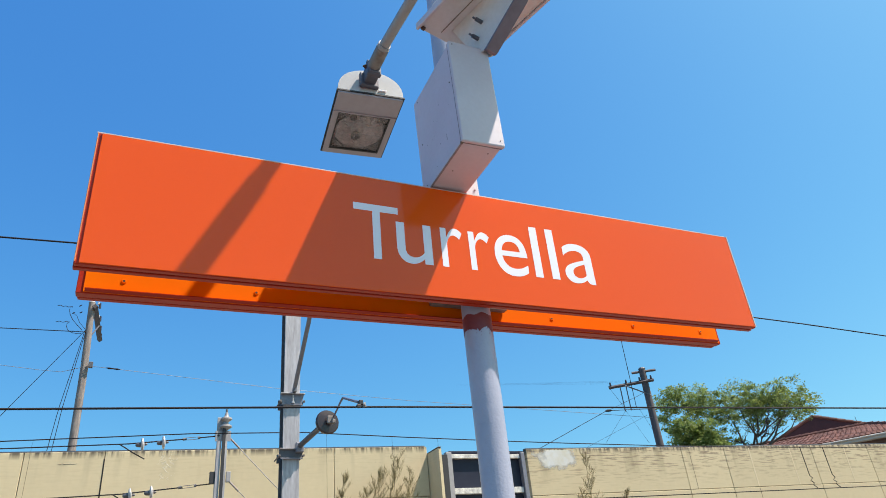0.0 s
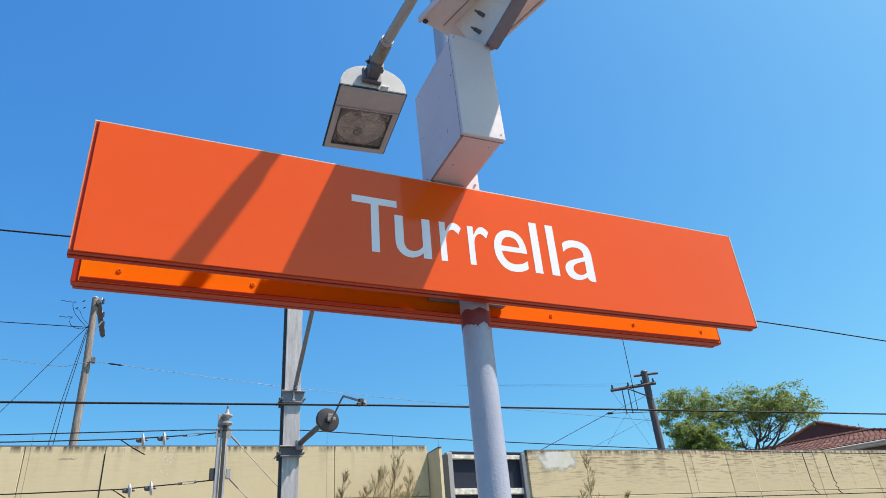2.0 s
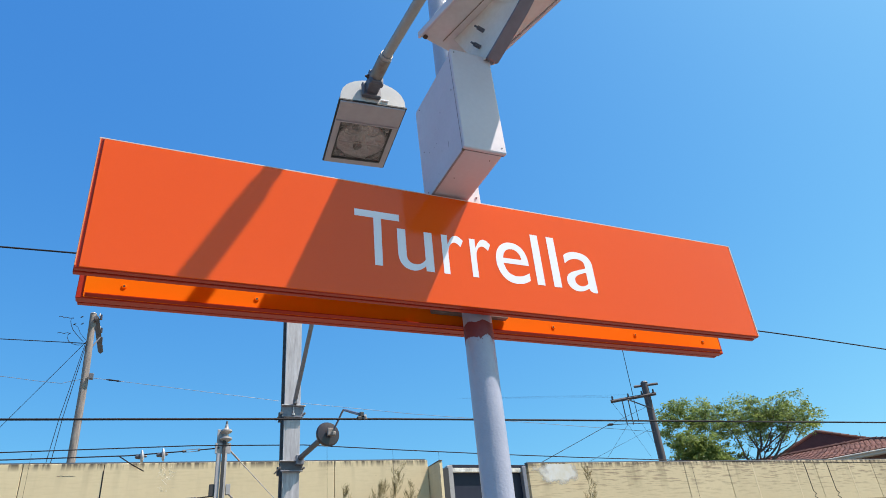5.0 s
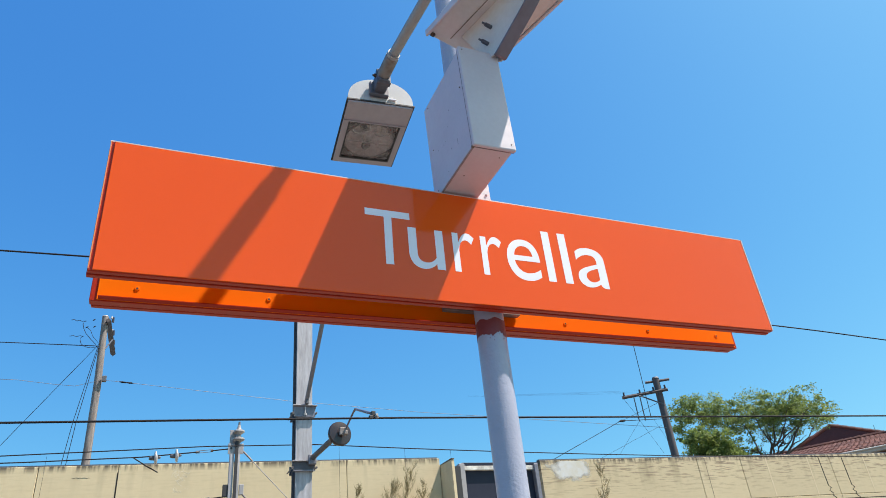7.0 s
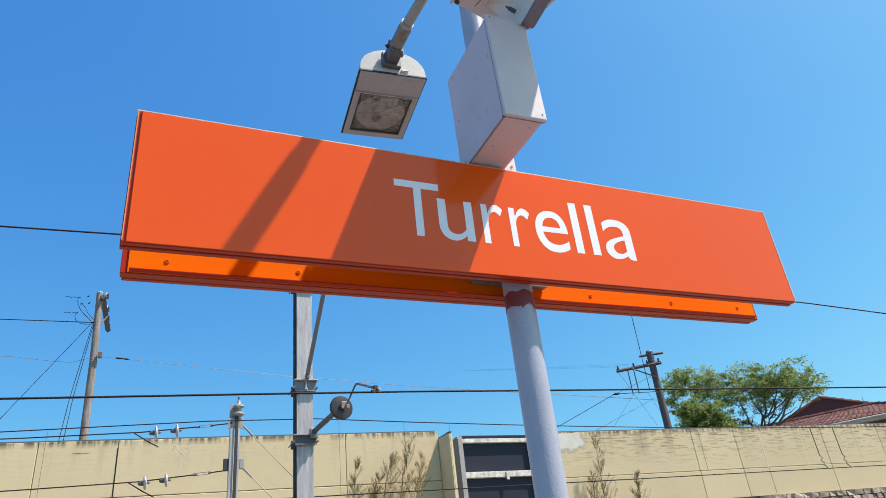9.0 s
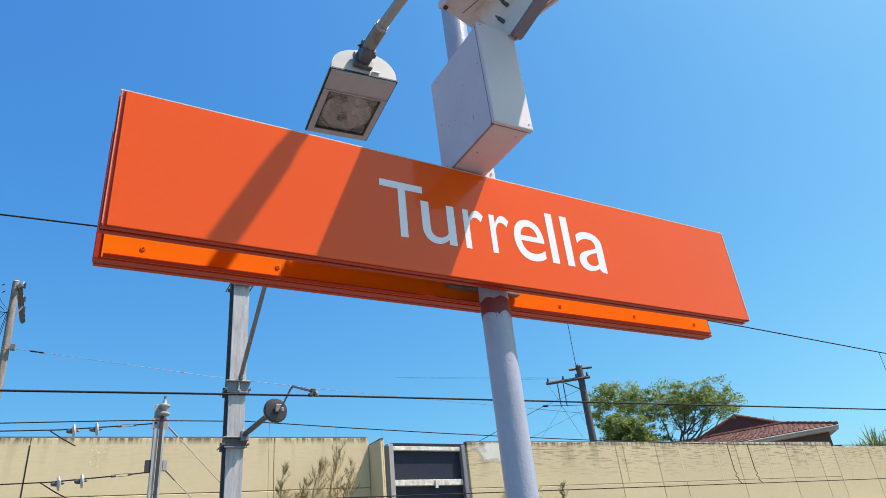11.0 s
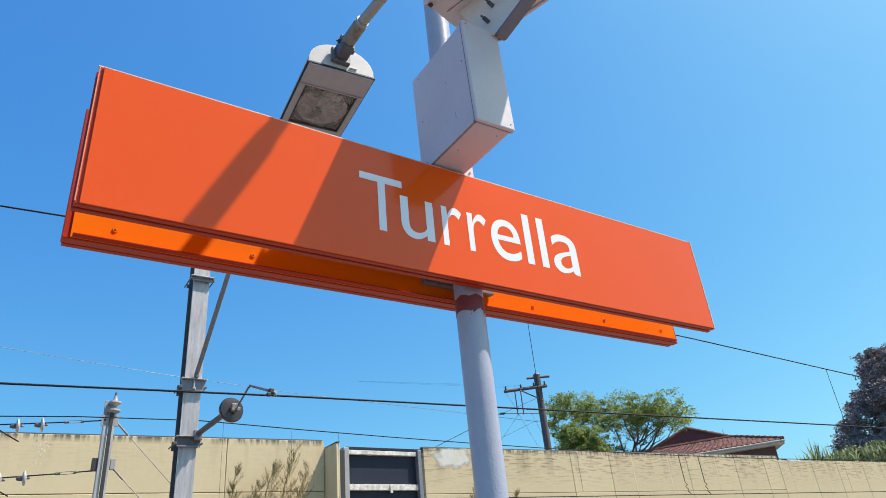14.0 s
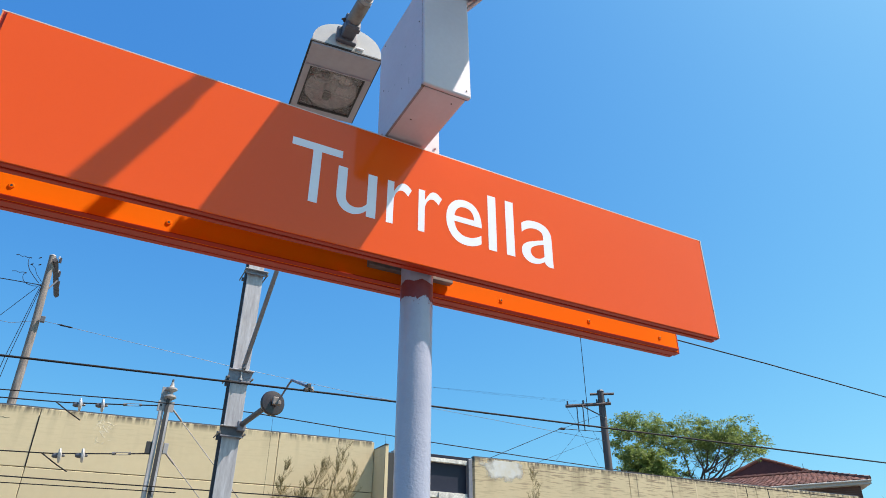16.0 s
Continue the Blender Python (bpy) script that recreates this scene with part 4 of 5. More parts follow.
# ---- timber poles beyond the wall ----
# first pole, laid out on a plane at 17 m, scaled back with its cables from the camera's eye
camera_eye = Vector((-0.997, -1.777, 1.445))
back = Matrix.Translation(camera_eye) @ Matrix.Scale(1.373, 4) @ Matrix.Translation(-camera_eye)
lp = thing("timber_pole", (-2.83, 24.0, 3.0), "grey weathered timber power pole with a short crossarm", "pole")
part("shaft", tube([(-2.33, 17, 2.57), (-2.395, 17, 7.85), (-2.465, 17, 9.70)], [0.105, 0.09, 0.08], 16), TIMBER, lp, smooth=True)
part("crossarm", tube([(-2.37, 16.8, 9.53), (-2.27, 19.1, 9.46)], 0.07, 4), TIMBER_DARK, lp)
part("brace", tube([(-2.27, 17.9, 9.42), (-2.36, 17.05, 8.8)], 0.02, 6), MAST_DARK, lp)
for y in (16.9, 17.8, 18.5, 19.1):
    part("pin_insulator", tube([(-2.26, y, 9.52), (-2.26, y, 9.66)], [0.035, 0.025], 10), INSULATOR, lp)
part("fuse_box", box(-2.30, -2.20, 16.83, 16.93, 7.85, 8.0, 0.01), MAST_DARK, lp)
for y in (16.9, 17.8, 18.5, 19.0):
    part("pin_cap", tube([(-2.30, y, 9.62), (-2.30, y, 9.70)], [0.03, 0.012], 10), PORCELAIN, lp, "pale insulator cap")
part("pole_cap", tube([(-2.465, 17, 9.70), (-2.466, 17, 9.73)], [0.085, 0.07], 14), GALV, lp, "pale metal cap")
part("cable_loop", tube([(-2.58, 16.9, 8.86), (-2.72, 16.9, 9.0), (-2.86, 16.9, 9.16), (-2.93, 16.9, 9.30), (-2.96, 16.9, 9.42), (-2.94, 16.9, 9.50), (-2.90, 16.9, 9.49)], 0.008, 5), WIRE, lp)
part("cable_loop", tube([(-2.59, 16.9, 8.77), (-2.70, 16.9, 8.76), (-2.81, 16.9, 8.78), (-2.92, 16.9, 8.85), (-2.96, 16.9, 8.95), (-2.96, 16.9, 9.02), (-2.91, 16.9, 9.08)], 0.008, 5), WIRE, lp)
part("cable_loop", tube([(-2.52, 16.9, 8.90), (-2.68, 16.9, 9.08), (-2.76, 16.9, 9.25), (-2.86, 16.9, 9.33)], 0.006, 5), WIRE, lp)
part("cable_tail", tube([(-3.25, 16.9, 9.51), (-3.18, 16.9, 9.525), (-3.12, 16.9, 9.49), (-3.06, 16.9, 9.515), (-2.99, 16.9, 9.49), (-2.90, 16.9, 9.51)], 0.008, 5), WIRE, lp)
part("cable_tail", tube([(-3.22, 16.9, 9.05), (-3.14, 16.9, 9.075), (-3.06, 16.9, 9.05), (-2.98, 16.9, 9.08), (-2.90, 16.9, 9.065)], 0.008, 5), WIRE, lp)
for px, pz in ((-2.72, 9.55), (-2.68, 9.36), (-2.855, 9.33)):
    part("line_clip", tube([(px - 0.03, 16.9, pz - 0.02), (px, 16.9, pz), (px + 0.03, 16.9, pz + 0.025)], [0.008, 0.017, 0.008], 6), WIRE, lp)
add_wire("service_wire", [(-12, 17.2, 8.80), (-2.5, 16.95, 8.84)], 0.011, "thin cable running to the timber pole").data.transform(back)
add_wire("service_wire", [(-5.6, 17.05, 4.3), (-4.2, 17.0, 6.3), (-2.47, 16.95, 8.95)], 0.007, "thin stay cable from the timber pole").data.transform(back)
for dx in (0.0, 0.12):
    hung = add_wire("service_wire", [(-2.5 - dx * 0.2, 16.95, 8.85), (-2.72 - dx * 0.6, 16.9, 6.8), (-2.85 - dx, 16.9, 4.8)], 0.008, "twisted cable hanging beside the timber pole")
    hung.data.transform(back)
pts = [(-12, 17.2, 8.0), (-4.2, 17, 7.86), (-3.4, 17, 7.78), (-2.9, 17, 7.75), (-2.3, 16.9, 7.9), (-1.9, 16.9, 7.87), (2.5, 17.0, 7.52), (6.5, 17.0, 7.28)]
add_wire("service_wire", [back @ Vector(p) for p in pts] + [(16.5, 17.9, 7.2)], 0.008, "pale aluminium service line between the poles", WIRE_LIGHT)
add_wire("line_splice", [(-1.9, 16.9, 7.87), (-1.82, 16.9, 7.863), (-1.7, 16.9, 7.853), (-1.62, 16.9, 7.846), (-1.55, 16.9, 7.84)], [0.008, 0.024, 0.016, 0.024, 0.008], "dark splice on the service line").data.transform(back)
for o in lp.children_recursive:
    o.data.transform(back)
rp = thing("timber_pole", (16.56, 18, 3.0), "dark timber power pole with a crossarm and brace", "pole")
part("shaft", tube([(16.58, 18, 3.0), (16.56, 18, 9.1)], [0.15, 0.125], 16), TIMBER_DARK, rp, smooth=True)
part("crossarm", tube([(16.75, 17.7, 8.60), (15.45, 18.8, 8.58)], 0.065, 4), TIMBER_DARK, rp)
part("crossarm", tube([(16.95, 17.7, 9.0), (16.2, 18.2, 9.0)], 0.05, 4), TIMBER_DARK, rp)
part("brace", tube([(16.56, 17.85, 8.05), (15.9, 18.35, 8.54)], 0.025, 6), MAST_DARK, rp)
part("pole_cap", tube([(16.56, 18, 9.10), (16.56, 18, 9.16)], [0.14, 0.11], 12), MAST_DARK, rp)
for s in (0.05, 0.3, 0.6, 0.95):
    p = Vector((16.75, 17.7, 8.65)).lerp(Vector((15.45, 18.8, 8.63)), s)
    part("pin_insulator", tube([p, p + Vector((0, 0, 0.14))], [0.04, 0.03], 8), INSULATOR, rp)
for s in (0.62, 0.75):
    p = Vector((16.75, 17.7, 8.55)).lerp(Vector((15.45, 18.8, 8.55)), s)
    part("dropper_rod", tube([p, p + Vector((0, 0, -0.95))], 0.022, 6), MAST_DARK, rp)
for a, b, r in (((14.507, 18, 7.443), (10.2, 18, 5.55), 0.011), ((16.37, 18, 8.156), (14.6, 18, 7.46), 0.007), ((16.3, 18, 7.32), (13.2, 18, 6.07), 0.005), ((15.387, 18, 7.5), (14.2, 18, 6.3), 0.004),
                ((15.38, 18, 7.45), (16.1, 18, 6.3), 0.004), ((16.0, 18, 7.55), (16.5, 18, 6.6), 0.004), ((14.85, 18, 8.28), (15.33, 18, 7.6), 0.005)):
    add_wire("service_wire", [a, b], r, "thin cable falling from the timber pole")
add_wire("service_wire", [(14.5, 18, 7.443), (16.42, 17.92, 7.54)], 0.012, "short cable with a clamp at the pole")
add_wire("line_clamp", [(14.42, 18, 7.42), (14.52, 18, 7.445), (14.66, 18, 7.455), (14.74, 18, 7.46)], [0.012, 0.045, 0.045, 0.012], "dark clamp on the service cable")
for dz in (0.0, 0.22, 0.4):
    add_wire("service_wire", [(10.6, 21.0 + dz * 3, 9.2 + dz), (15.6 + dz, 18.7 - dz, 8.72)], 0.0018, "faint high line to the timber pole")


# ---- trees and plants ----
def leaf_mesh(name, centres, sizes, counts, leaf, material, parent, seed, long=1.6, spread=0.27):
    """A crown of many small leaf blades gathered on twigs in clumps, with gaps between the clumps."""
    rng = np.random.default_rng(seed)
    P = []
    for c, s, k in zip(centres, sizes, counts):
        twigs = max(3, k // 16)
        tw = rng.integers(0, twigs, size=k)
        off = rng.normal(size=(twigs, 3))
        off /= np.linalg.norm(off, axis=1)[:, None]
        q = off[tw] * rng.uniform(0.4, 1.0, size=(twigs, 1))[tw] + spread * np.clip(rng.normal(size=(k, 3)), -1.4, 1.4)
        P.append(np.array(c) + q * np.array(s))
    P = np.concatenate(P)
    k = len(P)
    a = rng.normal(size=(k, 3))
    a[:, 2] *= 0.6
    a /= np.linalg.norm(a, axis=1)[:, None]
    b = np.cross(a, rng.normal(size=(k, 3)))
    b /= np.linalg.norm(b, axis=1)[:, None]
    ln = leaf * rng.uniform(0.6, 1.4, size=(k, 1))
    V = np.stack([P - a * ln * long / 2, P + b * ln / 2, P + a * ln * long / 2, P - b * ln / 2], 1).reshape(-1, 3)
    me = bpy.data.meshes.new(name)
    me.from_pydata(V.tolist(), [], np.arange(4 * k).reshape(-1, 4).tolist())
    me.materials.append(material)
    ob = new(name, me)
    ob.parent = parent
    ob.matrix_parent_inverse = Matrix.Translation(-parent.location)
    return ob


def limbs(base, ends, r0, seed, material, parent):
    """Curving limbs that fork into thin twigs."""
    rnd = random.Random(seed)

    def sway(a):
        return Vector((rnd.uniform(-a, a), rnd.uniform(-a, a), rnd.uniform(-a, a)))

    def branch(p0, p1, r, bend, bm):
        up = Vector((0, 0, bend))
        c = p0.lerp(p1, 0.5) - up + sway(bend * 0.6)
        pts = [(1 - q) ** 2 * p0 + 2 * q * (1 - q) * c + q * q * p1 + sway(0.05 if 0 < q < 1 else 0) for q in (k / 7 for k in range(8))]
        tube(pts, [r * (1 - 0.8 * k / 7) for k in range(8)], 6, bm)
        return pts
    for e in ends:
        bm = bmesh.new()
        pts = branch(Vector(base), Vector(e), r0, 0.35, bm)
        for k in range(7):
            st = pts[rnd.randrange(2, 8)]
            d = (pts[-1] - pts[0]).normalized()
            en = st + d * rnd.uniform(0.05, 0.3) + Vector((rnd.uniform(-0.42, 0.42), rnd.uniform(-0.42, 0.42), rnd.uniform(-0.05, 0.2)))
            tw = branch(st, en, r0 * 0.36, 0.12, bm)
            for m in range(2):
                q = tw[rnd.randrange(3, 8)]
                tube([q, q + Vector((rnd.uniform(-0.35, 0.35), rnd.uniform(-0.25, 0.25), rnd.uniform(0.0, 0.18)))], [r0 * 0.16, r0 * 0.06], 4, bm)
        part("limb", bm, material, parent)


U, V_ = Vector((0.658, -0.753, 0)), Vector((0.753, 0.658, 0))
TC = Vector((22.65, 18.84, 0))


def tp(cx, cy, depth=0.0):
    """Crown plan: across and down, in roughly hundredths of a metre, from the crown's top."""
    return tuple(TC + U * ((cx - 879) * 0.01047) + V_ * depth + Vector((0, 0, 9.0 - (cy - 160) * 0.012)))


def crown(blobs, seed, tufts, leaves):
    """Each bough of the plan breaks up into many small leafy tufts, most of them on its upper side."""
    rnd = random.Random(seed)
    cs, ss, ns = [], [], []
    for cx, cy, ru, rz in blobs:
        for j in range(max(4, int(tufts * ru * rz / 1800))):
            a, r = rnd.uniform(0, 2 * math.pi), rnd.uniform(0.15, 1.0) ** 0.5
            cs.append(tp(cx + ru * r * math.cos(a) * 0.95, cy - rz * (r * math.sin(a) * 0.8 + 0.08), rnd.uniform(-1.2, 1.2)))
            s = rnd.uniform(0.14, 0.30)
            ss.append((s * 1.25, s * 1.25, s * 0.8))
            ns.append(int(leaves * rnd.uniform(0.6, 1.3)))
    return cs, ss, ns


right_blobs = [(835, 195, 60, 36), (900, 212, 55, 34), (965, 215, 62, 36), (1030, 225, 55, 36), (1065, 255, 42, 36), (790, 225, 46, 34), (860, 240, 60, 32), (940, 250, 60, 30),
               (1010, 262, 52, 26), (770, 262, 40, 26), (1075, 275, 30, 18), (900, 275, 40, 18), (820, 285, 34, 20), (960, 300, 26, 14), (800, 330, 22, 20), (870, 300, 40, 20), (990, 285, 40, 20), (1045, 285, 34, 18), (920, 240, 70, 40)]
left_blobs = [(cx, cy - 46, ru, rz) for cx, cy, ru, rz in ((575, 215, 48, 32), (630, 208, 50, 34), (685, 220, 52, 34), (735, 240, 46, 32), (545, 250, 44, 30), (600, 250, 52, 34), (660, 262, 55, 34), (720, 275, 40, 30), (560, 290, 36, 26), (555, 330, 20, 14), (735, 320, 26, 26))]
bush_blobs = [(640, 300, 50, 34), (690, 320, 50, 36), (620, 335, 46, 34), (660, 350, 60, 36), (720, 365, 46, 30), (610, 375, 50, 30), (670, 390, 60, 26), (575, 390, 30, 18), (750, 390, 26, 20)]

tree1 = thing("spreading_tree", tuple(TC + U * 1.0 + Vector((0, 0, 3.0))), "spreading yellow-green tree with bare forking limbs behind the wall", "tree")
tb = tp(840, 420)
part("trunk", tube([(tb[0], tb[1], 3.0), (tb[0] + 0.05, tb[1], 5.0), tb], [0.20, 0.15, 0.11], 10), BARK, tree1, smooth=True)
limbs(tb, [tp(930, 290), tp(860, 250, 0.6), tp(1005, 265, -0.4), tp(790, 260, 0.3)], 0.075, 11, BARK, tree1)
limbs(tp(858, 385), [tp(990, 270, 0.5), tp(1045, 285, 0.2), tp(905, 220, -0.5)], 0.05, 12, BARK, tree1)
limbs(tp(872, 345, -0.2), [tp(830, 215, -0.8), tp(960, 225, -0.9), tp(1015, 262, -0.7), tp(880, 215, 0.3)], 0.038, 14, BARK, tree1)
cs, ss, ns = crown(right_blobs, 21, 13, 115)
leaf_mesh("crown", cs, ss, ns, 0.048, LEAF, tree1, 31, spread=0.34)
tree2 = thing("spreading_tree", tuple(TC - U * 2.0 + Vector((0, 0, 3.0))), "yellow-green leafy tree beside the timber pole", "tree")
tb2 = tp(776, 420, 0.3)
part("trunk", tube([(tb2[0], tb2[1], 3.0), tb2], [0.24, 0.15], 10), BARK, tree2, smooth=True)
limbs(tb2, [tp(730, 300), tp(660, 260, 0.5), tp(600, 240, -0.2), tp(760, 330, 0.4)], 0.045, 13, BARK, tree2)
cs, ss, ns = crown(left_blobs, 22, 15, 115)
leaf_mesh("crown", cs, ss, ns, 0.048, LEAF, tree2, 32, spread=0.34)
bush = thing("bushy_tree", tuple(TC - U * 1.7 - V_ * 1.8 + Vector((0, 0, 3.0))), "dense deep green bushy tree behind the wall", "tree")
tb3 = tp(665, 440, -1.8)
part("trunk", tube([(tb3[0], tb3[1], 3.0), tb3], [0.18, 0.10], 8), BARK, bush, smooth=True)
cs, ss, ns = crown(bush_blobs, 23, 26, 110)
cs = [tuple(Vector(c) - V_ * 1.4) for c in cs]
leaf_mesh("crown", cs, ss, ns, 0.058, LEAF_DEEP, bush, 33)

# tall dark tree further along
DT = Vector((42.2, 15.2, 3.0))
dark = thing("dark_tree", tuple(DT), "tall dull dark grey-green tree", "tree")
part("trunk", tube([DT, DT + Vector((0.1, 0, 5)), DT + Vector((0.3, 0.2, 8.3))], [0.4, 0.3, 0.08], 10), BARK, dark, smooth=True)
rnd = random.Random(6)
cs, ss, ns = [], [], []
for i in range(430):
    h = rnd.uniform(0.0, 1.0)
    rad = 5.3 * (1 - 0.64 * h ** 1.15) * rnd.uniform(0.15, 1.0) ** 0.55
    a = rnd.uniform(0, 2 * math.pi)
    cs.append((DT.x + rad * math.cos(a), DT.y + rad * math.sin(a), 6.4 + 5.6 * h))
    s = rnd.uniform(0.28, 0.55)
    ss.append((s, s, s * 0.8))
    ns.append(430)
leaf_mesh("crown", cs, ss, ns, 0.07, LEAF_DARK, dark, 35)
limbs(DT + Vector((0, 0, 3)), [DT + Vector((rnd.uniform(-1.9, 1.9), rnd.uniform(-1.9, 1.9), rnd.uniform(5.2, 7.6))) for i in range(8)], 0.14, 15, BARK, dark)

# strappy plants and leafy shrubs crowding over the wall
rnd = random.Random(44)
for j in range(9):
    px, py = 34.2 + 0.19 * j + rnd.uniform(-0.15, 0.15), 18.2 - 0.52 * j + rnd.uniform(-0.15, 0.15)
    hz = rnd.uniform(0.6, 0.85) if j not in (1, 2) else (1.3, 0.9)[j - 1]
    y_ = thing("strappy_plant", (px, py, 3.0), "pale green strap-leaved plant behind the wall", "plant", "strap-leaved plants")
    bm = bmesh.new()
    part("stem", tube([(px, py, 3.0), (px, py, 5.6)], [0.12, 0.08], 8), BARK, y_)
    for i in range(70):
        a, el, L = rnd.uniform(0, 2 * math.pi), rnd.uniform(0.75, 1.52), rnd.uniform(0.6, 1.1) * hz
        d = Vector((math.cos(a) * math.cos(el), math.sin(a) * math.cos(el), math.sin(el)))
        s = d.cross(Vector((0, 0, 1))).normalized() * 0.03
        o = Vector((px + rnd.uniform(-0.2, 0.2), py + rnd.uniform(-0.2, 0.2), 5.75 + rnd.uniform(-0.3, 0.35)))
        p1, p2 = o + d * L * 0.55, o + d * L + Vector((0, 0, -0.22 * math.cos(el)))
        v = [bm.verts.new(q) for q in (o - s * 0.5, o + s * 0.5, p1 + s, p1 - s, p2)]
        bm.faces.new((v[0], v[1], v[2], v[3]))
        bm.faces.new((v[3], v[2], v[4]))
    part("foliage", bm, LEAF_BLADE, y_)
for j in range(6):
    px, py = 35.1 + 0.3 * j, 18.6 - 0.85 * j
    sh = thing("leafy_shrub", (px, py, 3.0), "dull green leafy shrub among the strap-leaved plants", "shrub", "shrubs behind the wall")
    part("stem", tube([(px, py, 3.0), (px + 0.05, py, 5.9)], [0.09, 0.04], 7), BARK, sh)
    cs = [(px + rnd.uniform(-0.45, 0.45), py + rnd.uniform(-0.5, 0.5), 6.12 + rnd.uniform(-0.4, 0.35 if j else 0.0)) for q in range(9)]
    leaf_mesh("foliage", cs, [(0.36, 0.36, 0.28)] * 9, [230] * 9, 0.075, LEAF_SHRUB, sh, 60 + j)


def sapling(px, z0, z1, seed, lean=0.0, spread=0.35):
    """A thin dry sapling with feathery twigs swept to one side."""
    py = wall_y(px) - 0.35
    s_ = thing("dry_sapling", (px, py, -1.1), "thin feathery dry sapling against the cream wall", "plant", "saplings by the wall")
    top = Vector((px + lean, py, z1))
    foot = Vector((px, py, z0))
    part("stem", tube([(px, py, -1.1), foot, foot.lerp(top, 0.5) + Vector((-lean * 0.15, 0, 0)), top], [0.022, 0.015, 0.010, 0.003], 6), DRY_PLANT, s_)
    rnd = random.Random(seed)
    bm = bmesh.new()
    for i in range(30):
        h = rnd.uniform(0.0, 0.97)
        o = foot.lerp(top, h)
        L = spread * (1.2 - h) * rnd.uniform(0.6, 1.4) + 0.10
        a = rnd.uniform(0, 2 * math.pi)
        e = o + Vector((math.cos(a) * L * 0.62 + 0.15 * L, math.sin(a) * L * 0.4, L * rnd.uniform(0.55, 0.95)))
        tube([o, o.lerp(e, 0.55) + Vector((0.015, 0, -0.02)), e], [0.0045, 0.003, 0.0012], 3, bm)
        for j in range(24):
            q = o.lerp(e, rnd.uniform(0.2, 1.0))
            r = q + Vector((rnd.uniform(-0.05, 0.08), rnd.uniform(-0.05, 0.05), rnd.uniform(0.02, 0.12)))
            tube([q, r], [0.003, 0.0012], 3, bm)
    part("feathery_foliage", bm, DRY_PLANT, s_)


for args in ((3.26, 3.2, 4.4, 1, 0.10, 0.22), (3.50, 3.2, 4.0, 2, 0.4, 0.25), (3.90, 3.2, 4.62, 3, 0.35, 0.42), (4.28, 3.2, 4.82, 4, 0.40, 0.45), (4.55, 3.1, 4.45, 9, 0.45, 0.38),
             (9.85, 3.0, 4.80, 5, 0.05, 0.40), (9.55, 2.9, 3.9, 6, 0.05, 0.28), (10.85, 2.9, 3.85, 7, 0.08, 0.32)):
    sapling(*args)

# ---- house beyond the wall ----
HU, HV = Vector((0.53, -0.848, 0)), Vector((0.848, 0.53, 0))
HC = Vector((29.55, 16.33, 6.74))                       # corner of the eaves
house = thing("house", (HC.x, HC.y + 3, 3.0), "brick house with terracotta tiled hip roofs behind the wall", "house")


def hp(u, v, z):
    return HC + HU * u + HV * v + Vector((0, 0, z))


def tile_plane(roof, a, b, c, d, rows, cols):
    """Overlapping tiles in courses over the four-cornered roof plane a-b (eave) and d-c (ridge)."""
    nrm = (b - a).cross(d - a).normalized()
    if nrm.z < 0:
        nrm = -nrm
    bm = bmesh.new()
    for i in range(rows):
        for j in range(cols):
            f0, f1, g0, g1 = i / rows, (i + 1.15) / rows, j / cols, (j + 1.0) / cols
            q = [a.lerp(d, f).lerp(b.lerp(c, f), g) for f, g in ((f0, g0), (f0, g1), (min(f1, 1), g1), (min(f1, 1), g0))]
            m0, m1 = q[0].lerp(q[1], 0.5), q[3].lerp(q[2], 0.5)
            vs = [bm.verts.new(p) for p in (q[0] + nrm * 0.03, m0 + nrm * 0.06, q[1] + nrm * 0.03, q[2] + nrm * 0.01, m1 + nrm * 0.04, q[3] + nrm * 0.01, q[0], q[1])]
            bm.faces.new((vs[0], vs[1], vs[4], vs[5]))
            bm.faces.new((vs[1], vs[2], vs[3], vs[4]))
            bm.faces.new((vs[6], vs[7], vs[2], vs[1], vs[0]))
    k = part("roof_tiling", bm, TILES_ISLAND, roof)
    k["kind"] = "stuff"
    return k


def ridge_tiles(owner, p, q, pitch=0.36, r=0.085):
    """Half-round tiles, each lapping over the one before."""
    k = max(2, int((q - p).length / pitch))
    for i in range(k):
        s0, s1 = p.lerp(q, i / k), p.lerp(q, min(1.0, (i + 1.12) / k))
        part("ridge_tile", tube([s0, s1 + Vector((0, 0, 0.012))], [r * 0.86, r * 1.12], 7), TILES, owner)


TILES_ISLAND = mat("terracotta_tiles", (0.215, 0.092, 0.064), 0.8, col2=(0.12, 0.05, 0.038), scale=1.2, grain=10, per_piece=0.3, island=True)
# lower roof: eave along u, hipped at its near end
rise, run, L = 0.86, 2.6, 11.0
bm = bmesh.new()
a, b, c, d = hp(-L, 0, 0), hp(0, 0, 0), hp(-2.2, run, rise), hp(-L, run, rise)
e, f = hp(-1.2, 2 * run, 0), hp(-L, 2 * run, 0)
vs = [bm.verts.new(p) for p in (a, b, c, d, e, f)]
for idx in ((0, 1, 2, 3), (1, 4, 2), (4, 5, 3, 2), (0, 3, 5), (0, 5, 4, 1)):
    bm.faces.new([vs[i] for i in idx])
roof = part("roof", bm, TILES, house, "terracotta tiled hip roof")
tile_plane(roof, a, b, c, d, 9, 46)
up = Vector((0, 0, 0.05))
ridge_tiles(roof, d + up, c + up)
ridge_tiles(roof, c + up, b + up)
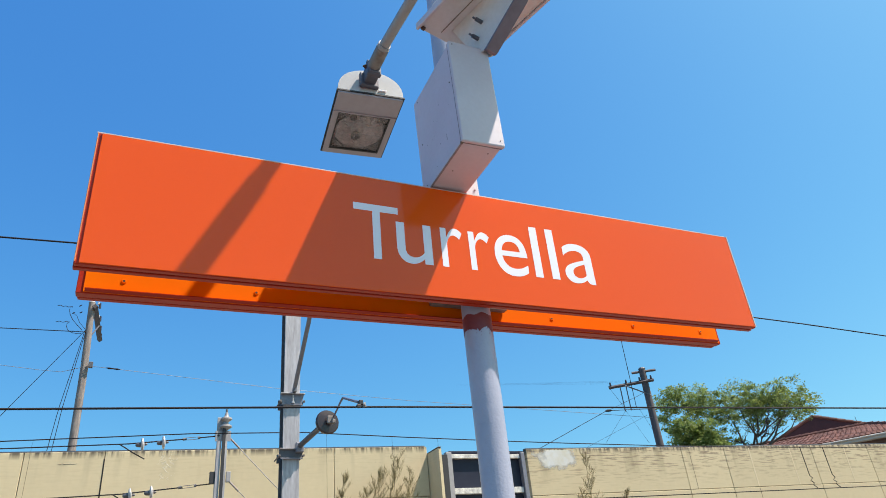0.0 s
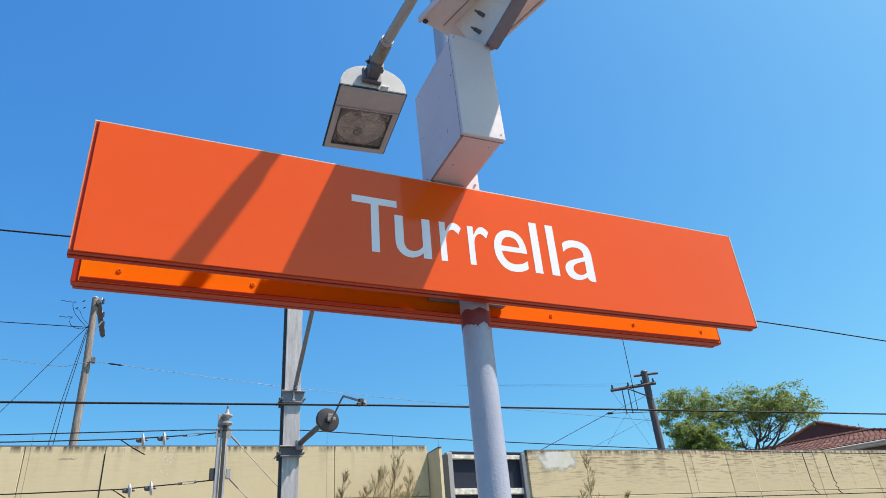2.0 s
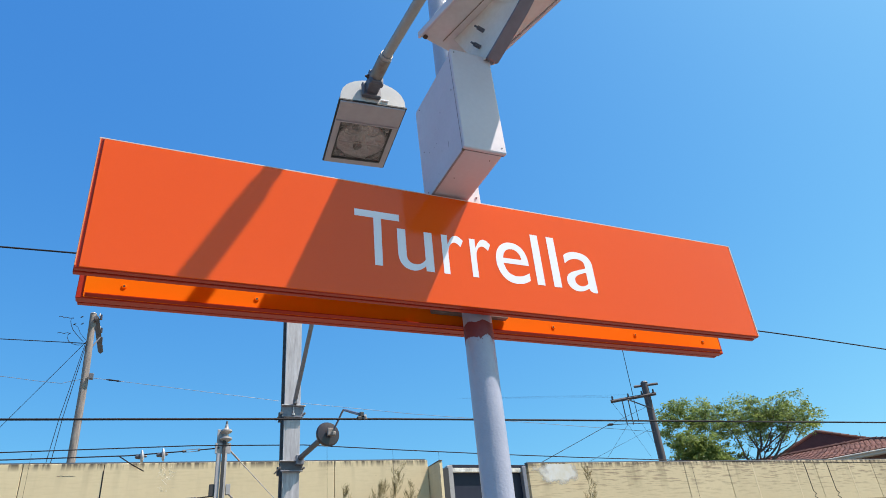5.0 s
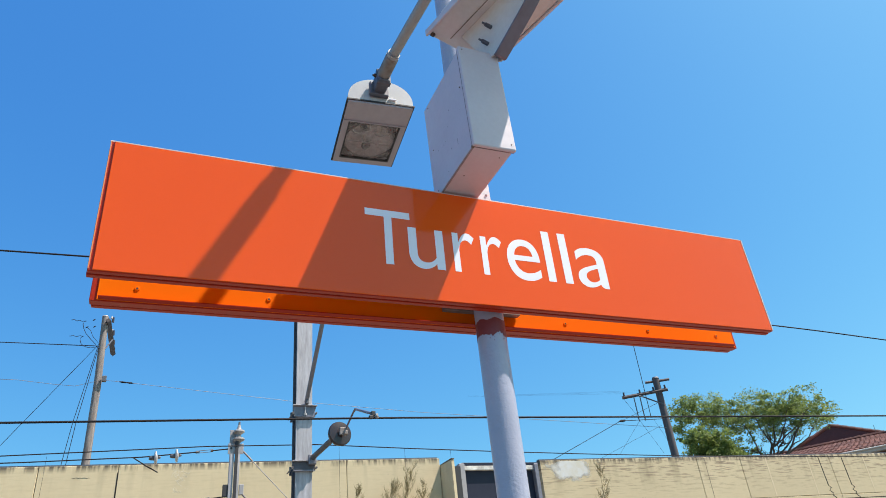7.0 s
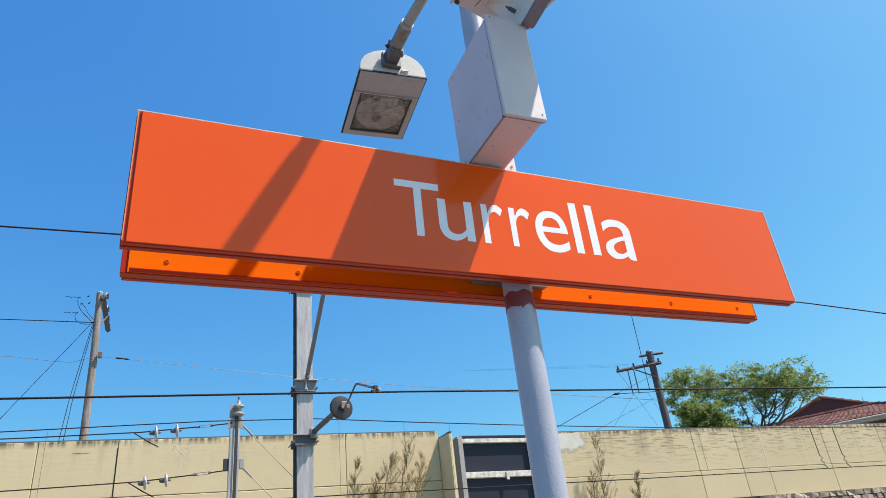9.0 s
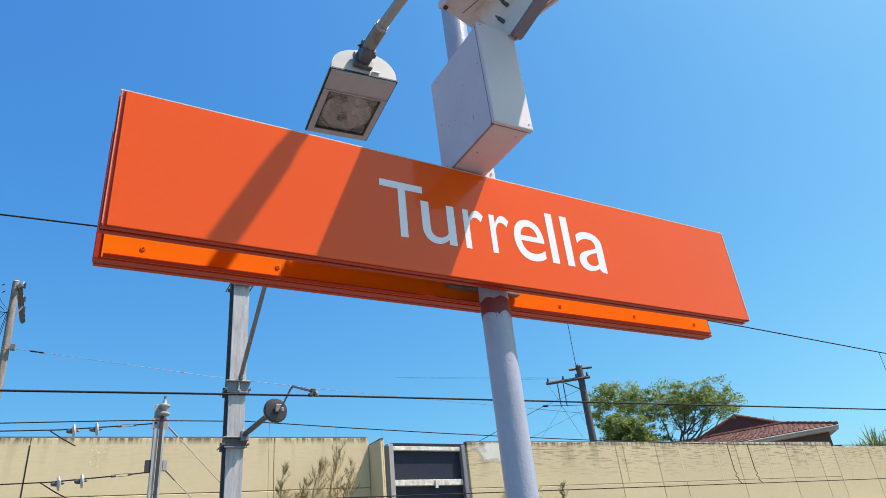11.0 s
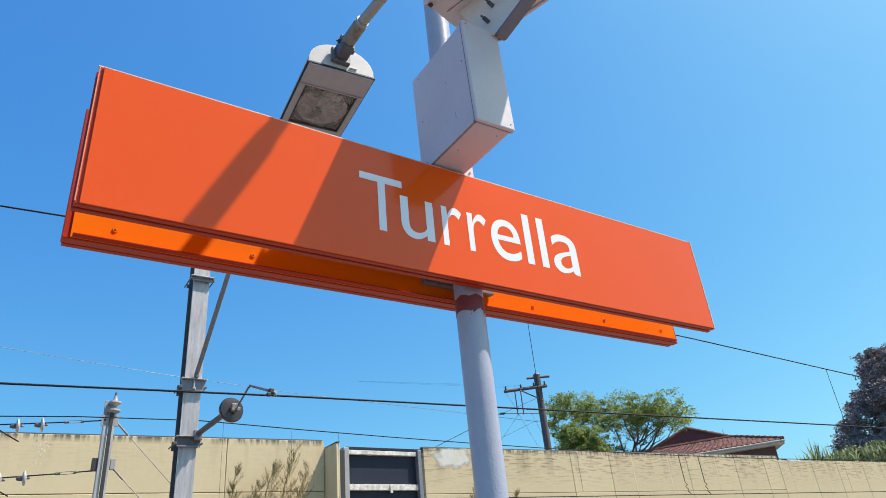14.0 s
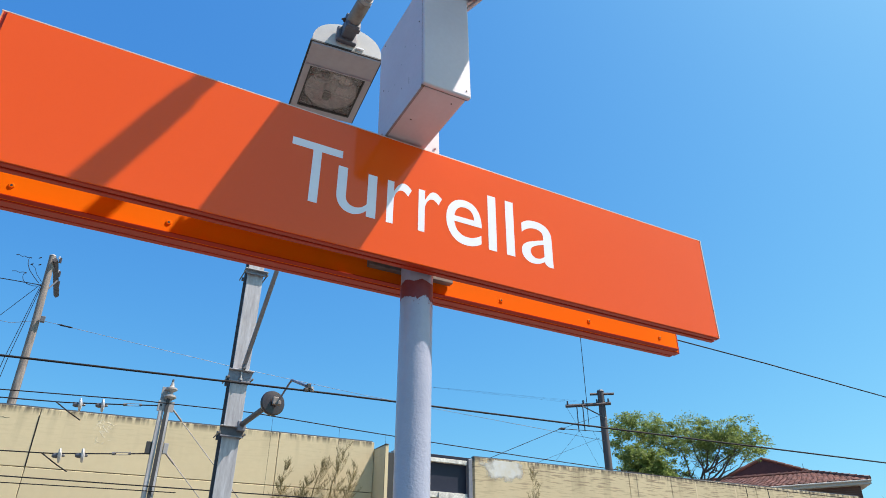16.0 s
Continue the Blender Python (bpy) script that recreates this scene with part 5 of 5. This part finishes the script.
# fascia, soffit and brick wall
RM = Matrix(((HU.x, HV.x, 0, HC.x), (HU.y, HV.y, 0, HC.y), (0, 0, 1, HC.z), (0, 0, 0, 1)))
part("fascia", moved(prism([(-L, 0.0), (0.02, 0.0), (0.02, 0.03), (-L, 0.03)], "z", -0.18, -0.01), RM), FASCIA, house)
part("fascia", moved(prism([(-0.01, 0.03), (0.02, 0.03), (-1.18, 2 * run), (-1.21, 2 * run)], "z", -0.18, -0.01), RM), FASCIA, house)
part("gutter", moved(tube([(-L, -0.06, -0.06), (0.05, -0.04, -0.04)], 0.04, 8), RM), FASCIA, house)
part("soffit", moved(prism([(-L, 0.03), (-0.02, 0.03), (-1.22, 2 * run), (-L, 2 * run)], "z", -0.20, -0.175), RM), FASCIA, house)
part("brick_wall", moved(box(-L + 0.3, -0.42, 0.3, 0.9, -3.62, -0.202), RM), BRICK, house)
for i in range(12):
    part("brick_course", moved(box(-L + 0.3, -0.42, 0.293, 0.3, -0.32 - i * 0.086, -0.32 - i * 0.086 + 0.012), RM), SEAM, house)
part("side_ledge", moved(box(-0.418, -0.10, 0.4, 0.85, -0.92, -0.80, 0.02), RM), BRICK, house)
# higher gabled roof behind
g = [hp(-8.2, 3.0, 0.25), hp(-1.5, 4.2, 0.87), hp(-4.4, 3.9, 1.96), hp(-0.6, 9, 0.87), hp(-4.5, 10, 1.97), hp(-8.6, 9, 0.1)]
bm = bmesh.new()
vs = [bm.verts.new(p) for p in g]
for idx in ((0, 1, 2), (1, 3, 4, 2), (0, 2, 4, 5), (3, 5, 4)):
    bm.faces.new([vs[i] for i in idx])
upper = part("upper_roof", bm, mat("dark_maroon_tiles", (0.115, 0.037, 0.033), 0.8, col2=(0.065, 0.022, 0.02), scale=2, grain=14), house, "dark maroon tiled upper roof")
ridge_tiles(upper, g[0], g[2], 0.34, 0.08)
ridge_tiles(upper, g[2], g[1], 0.34, 0.08)
ridge_tiles(upper, g[2], g[4], 0.34, 0.08)
part("aerial", tube([hp(-2.6, 3.9, 0.9), hp(-2.6, 3.9, 1.55)], 0.012, 5), MAST_DARK, house)
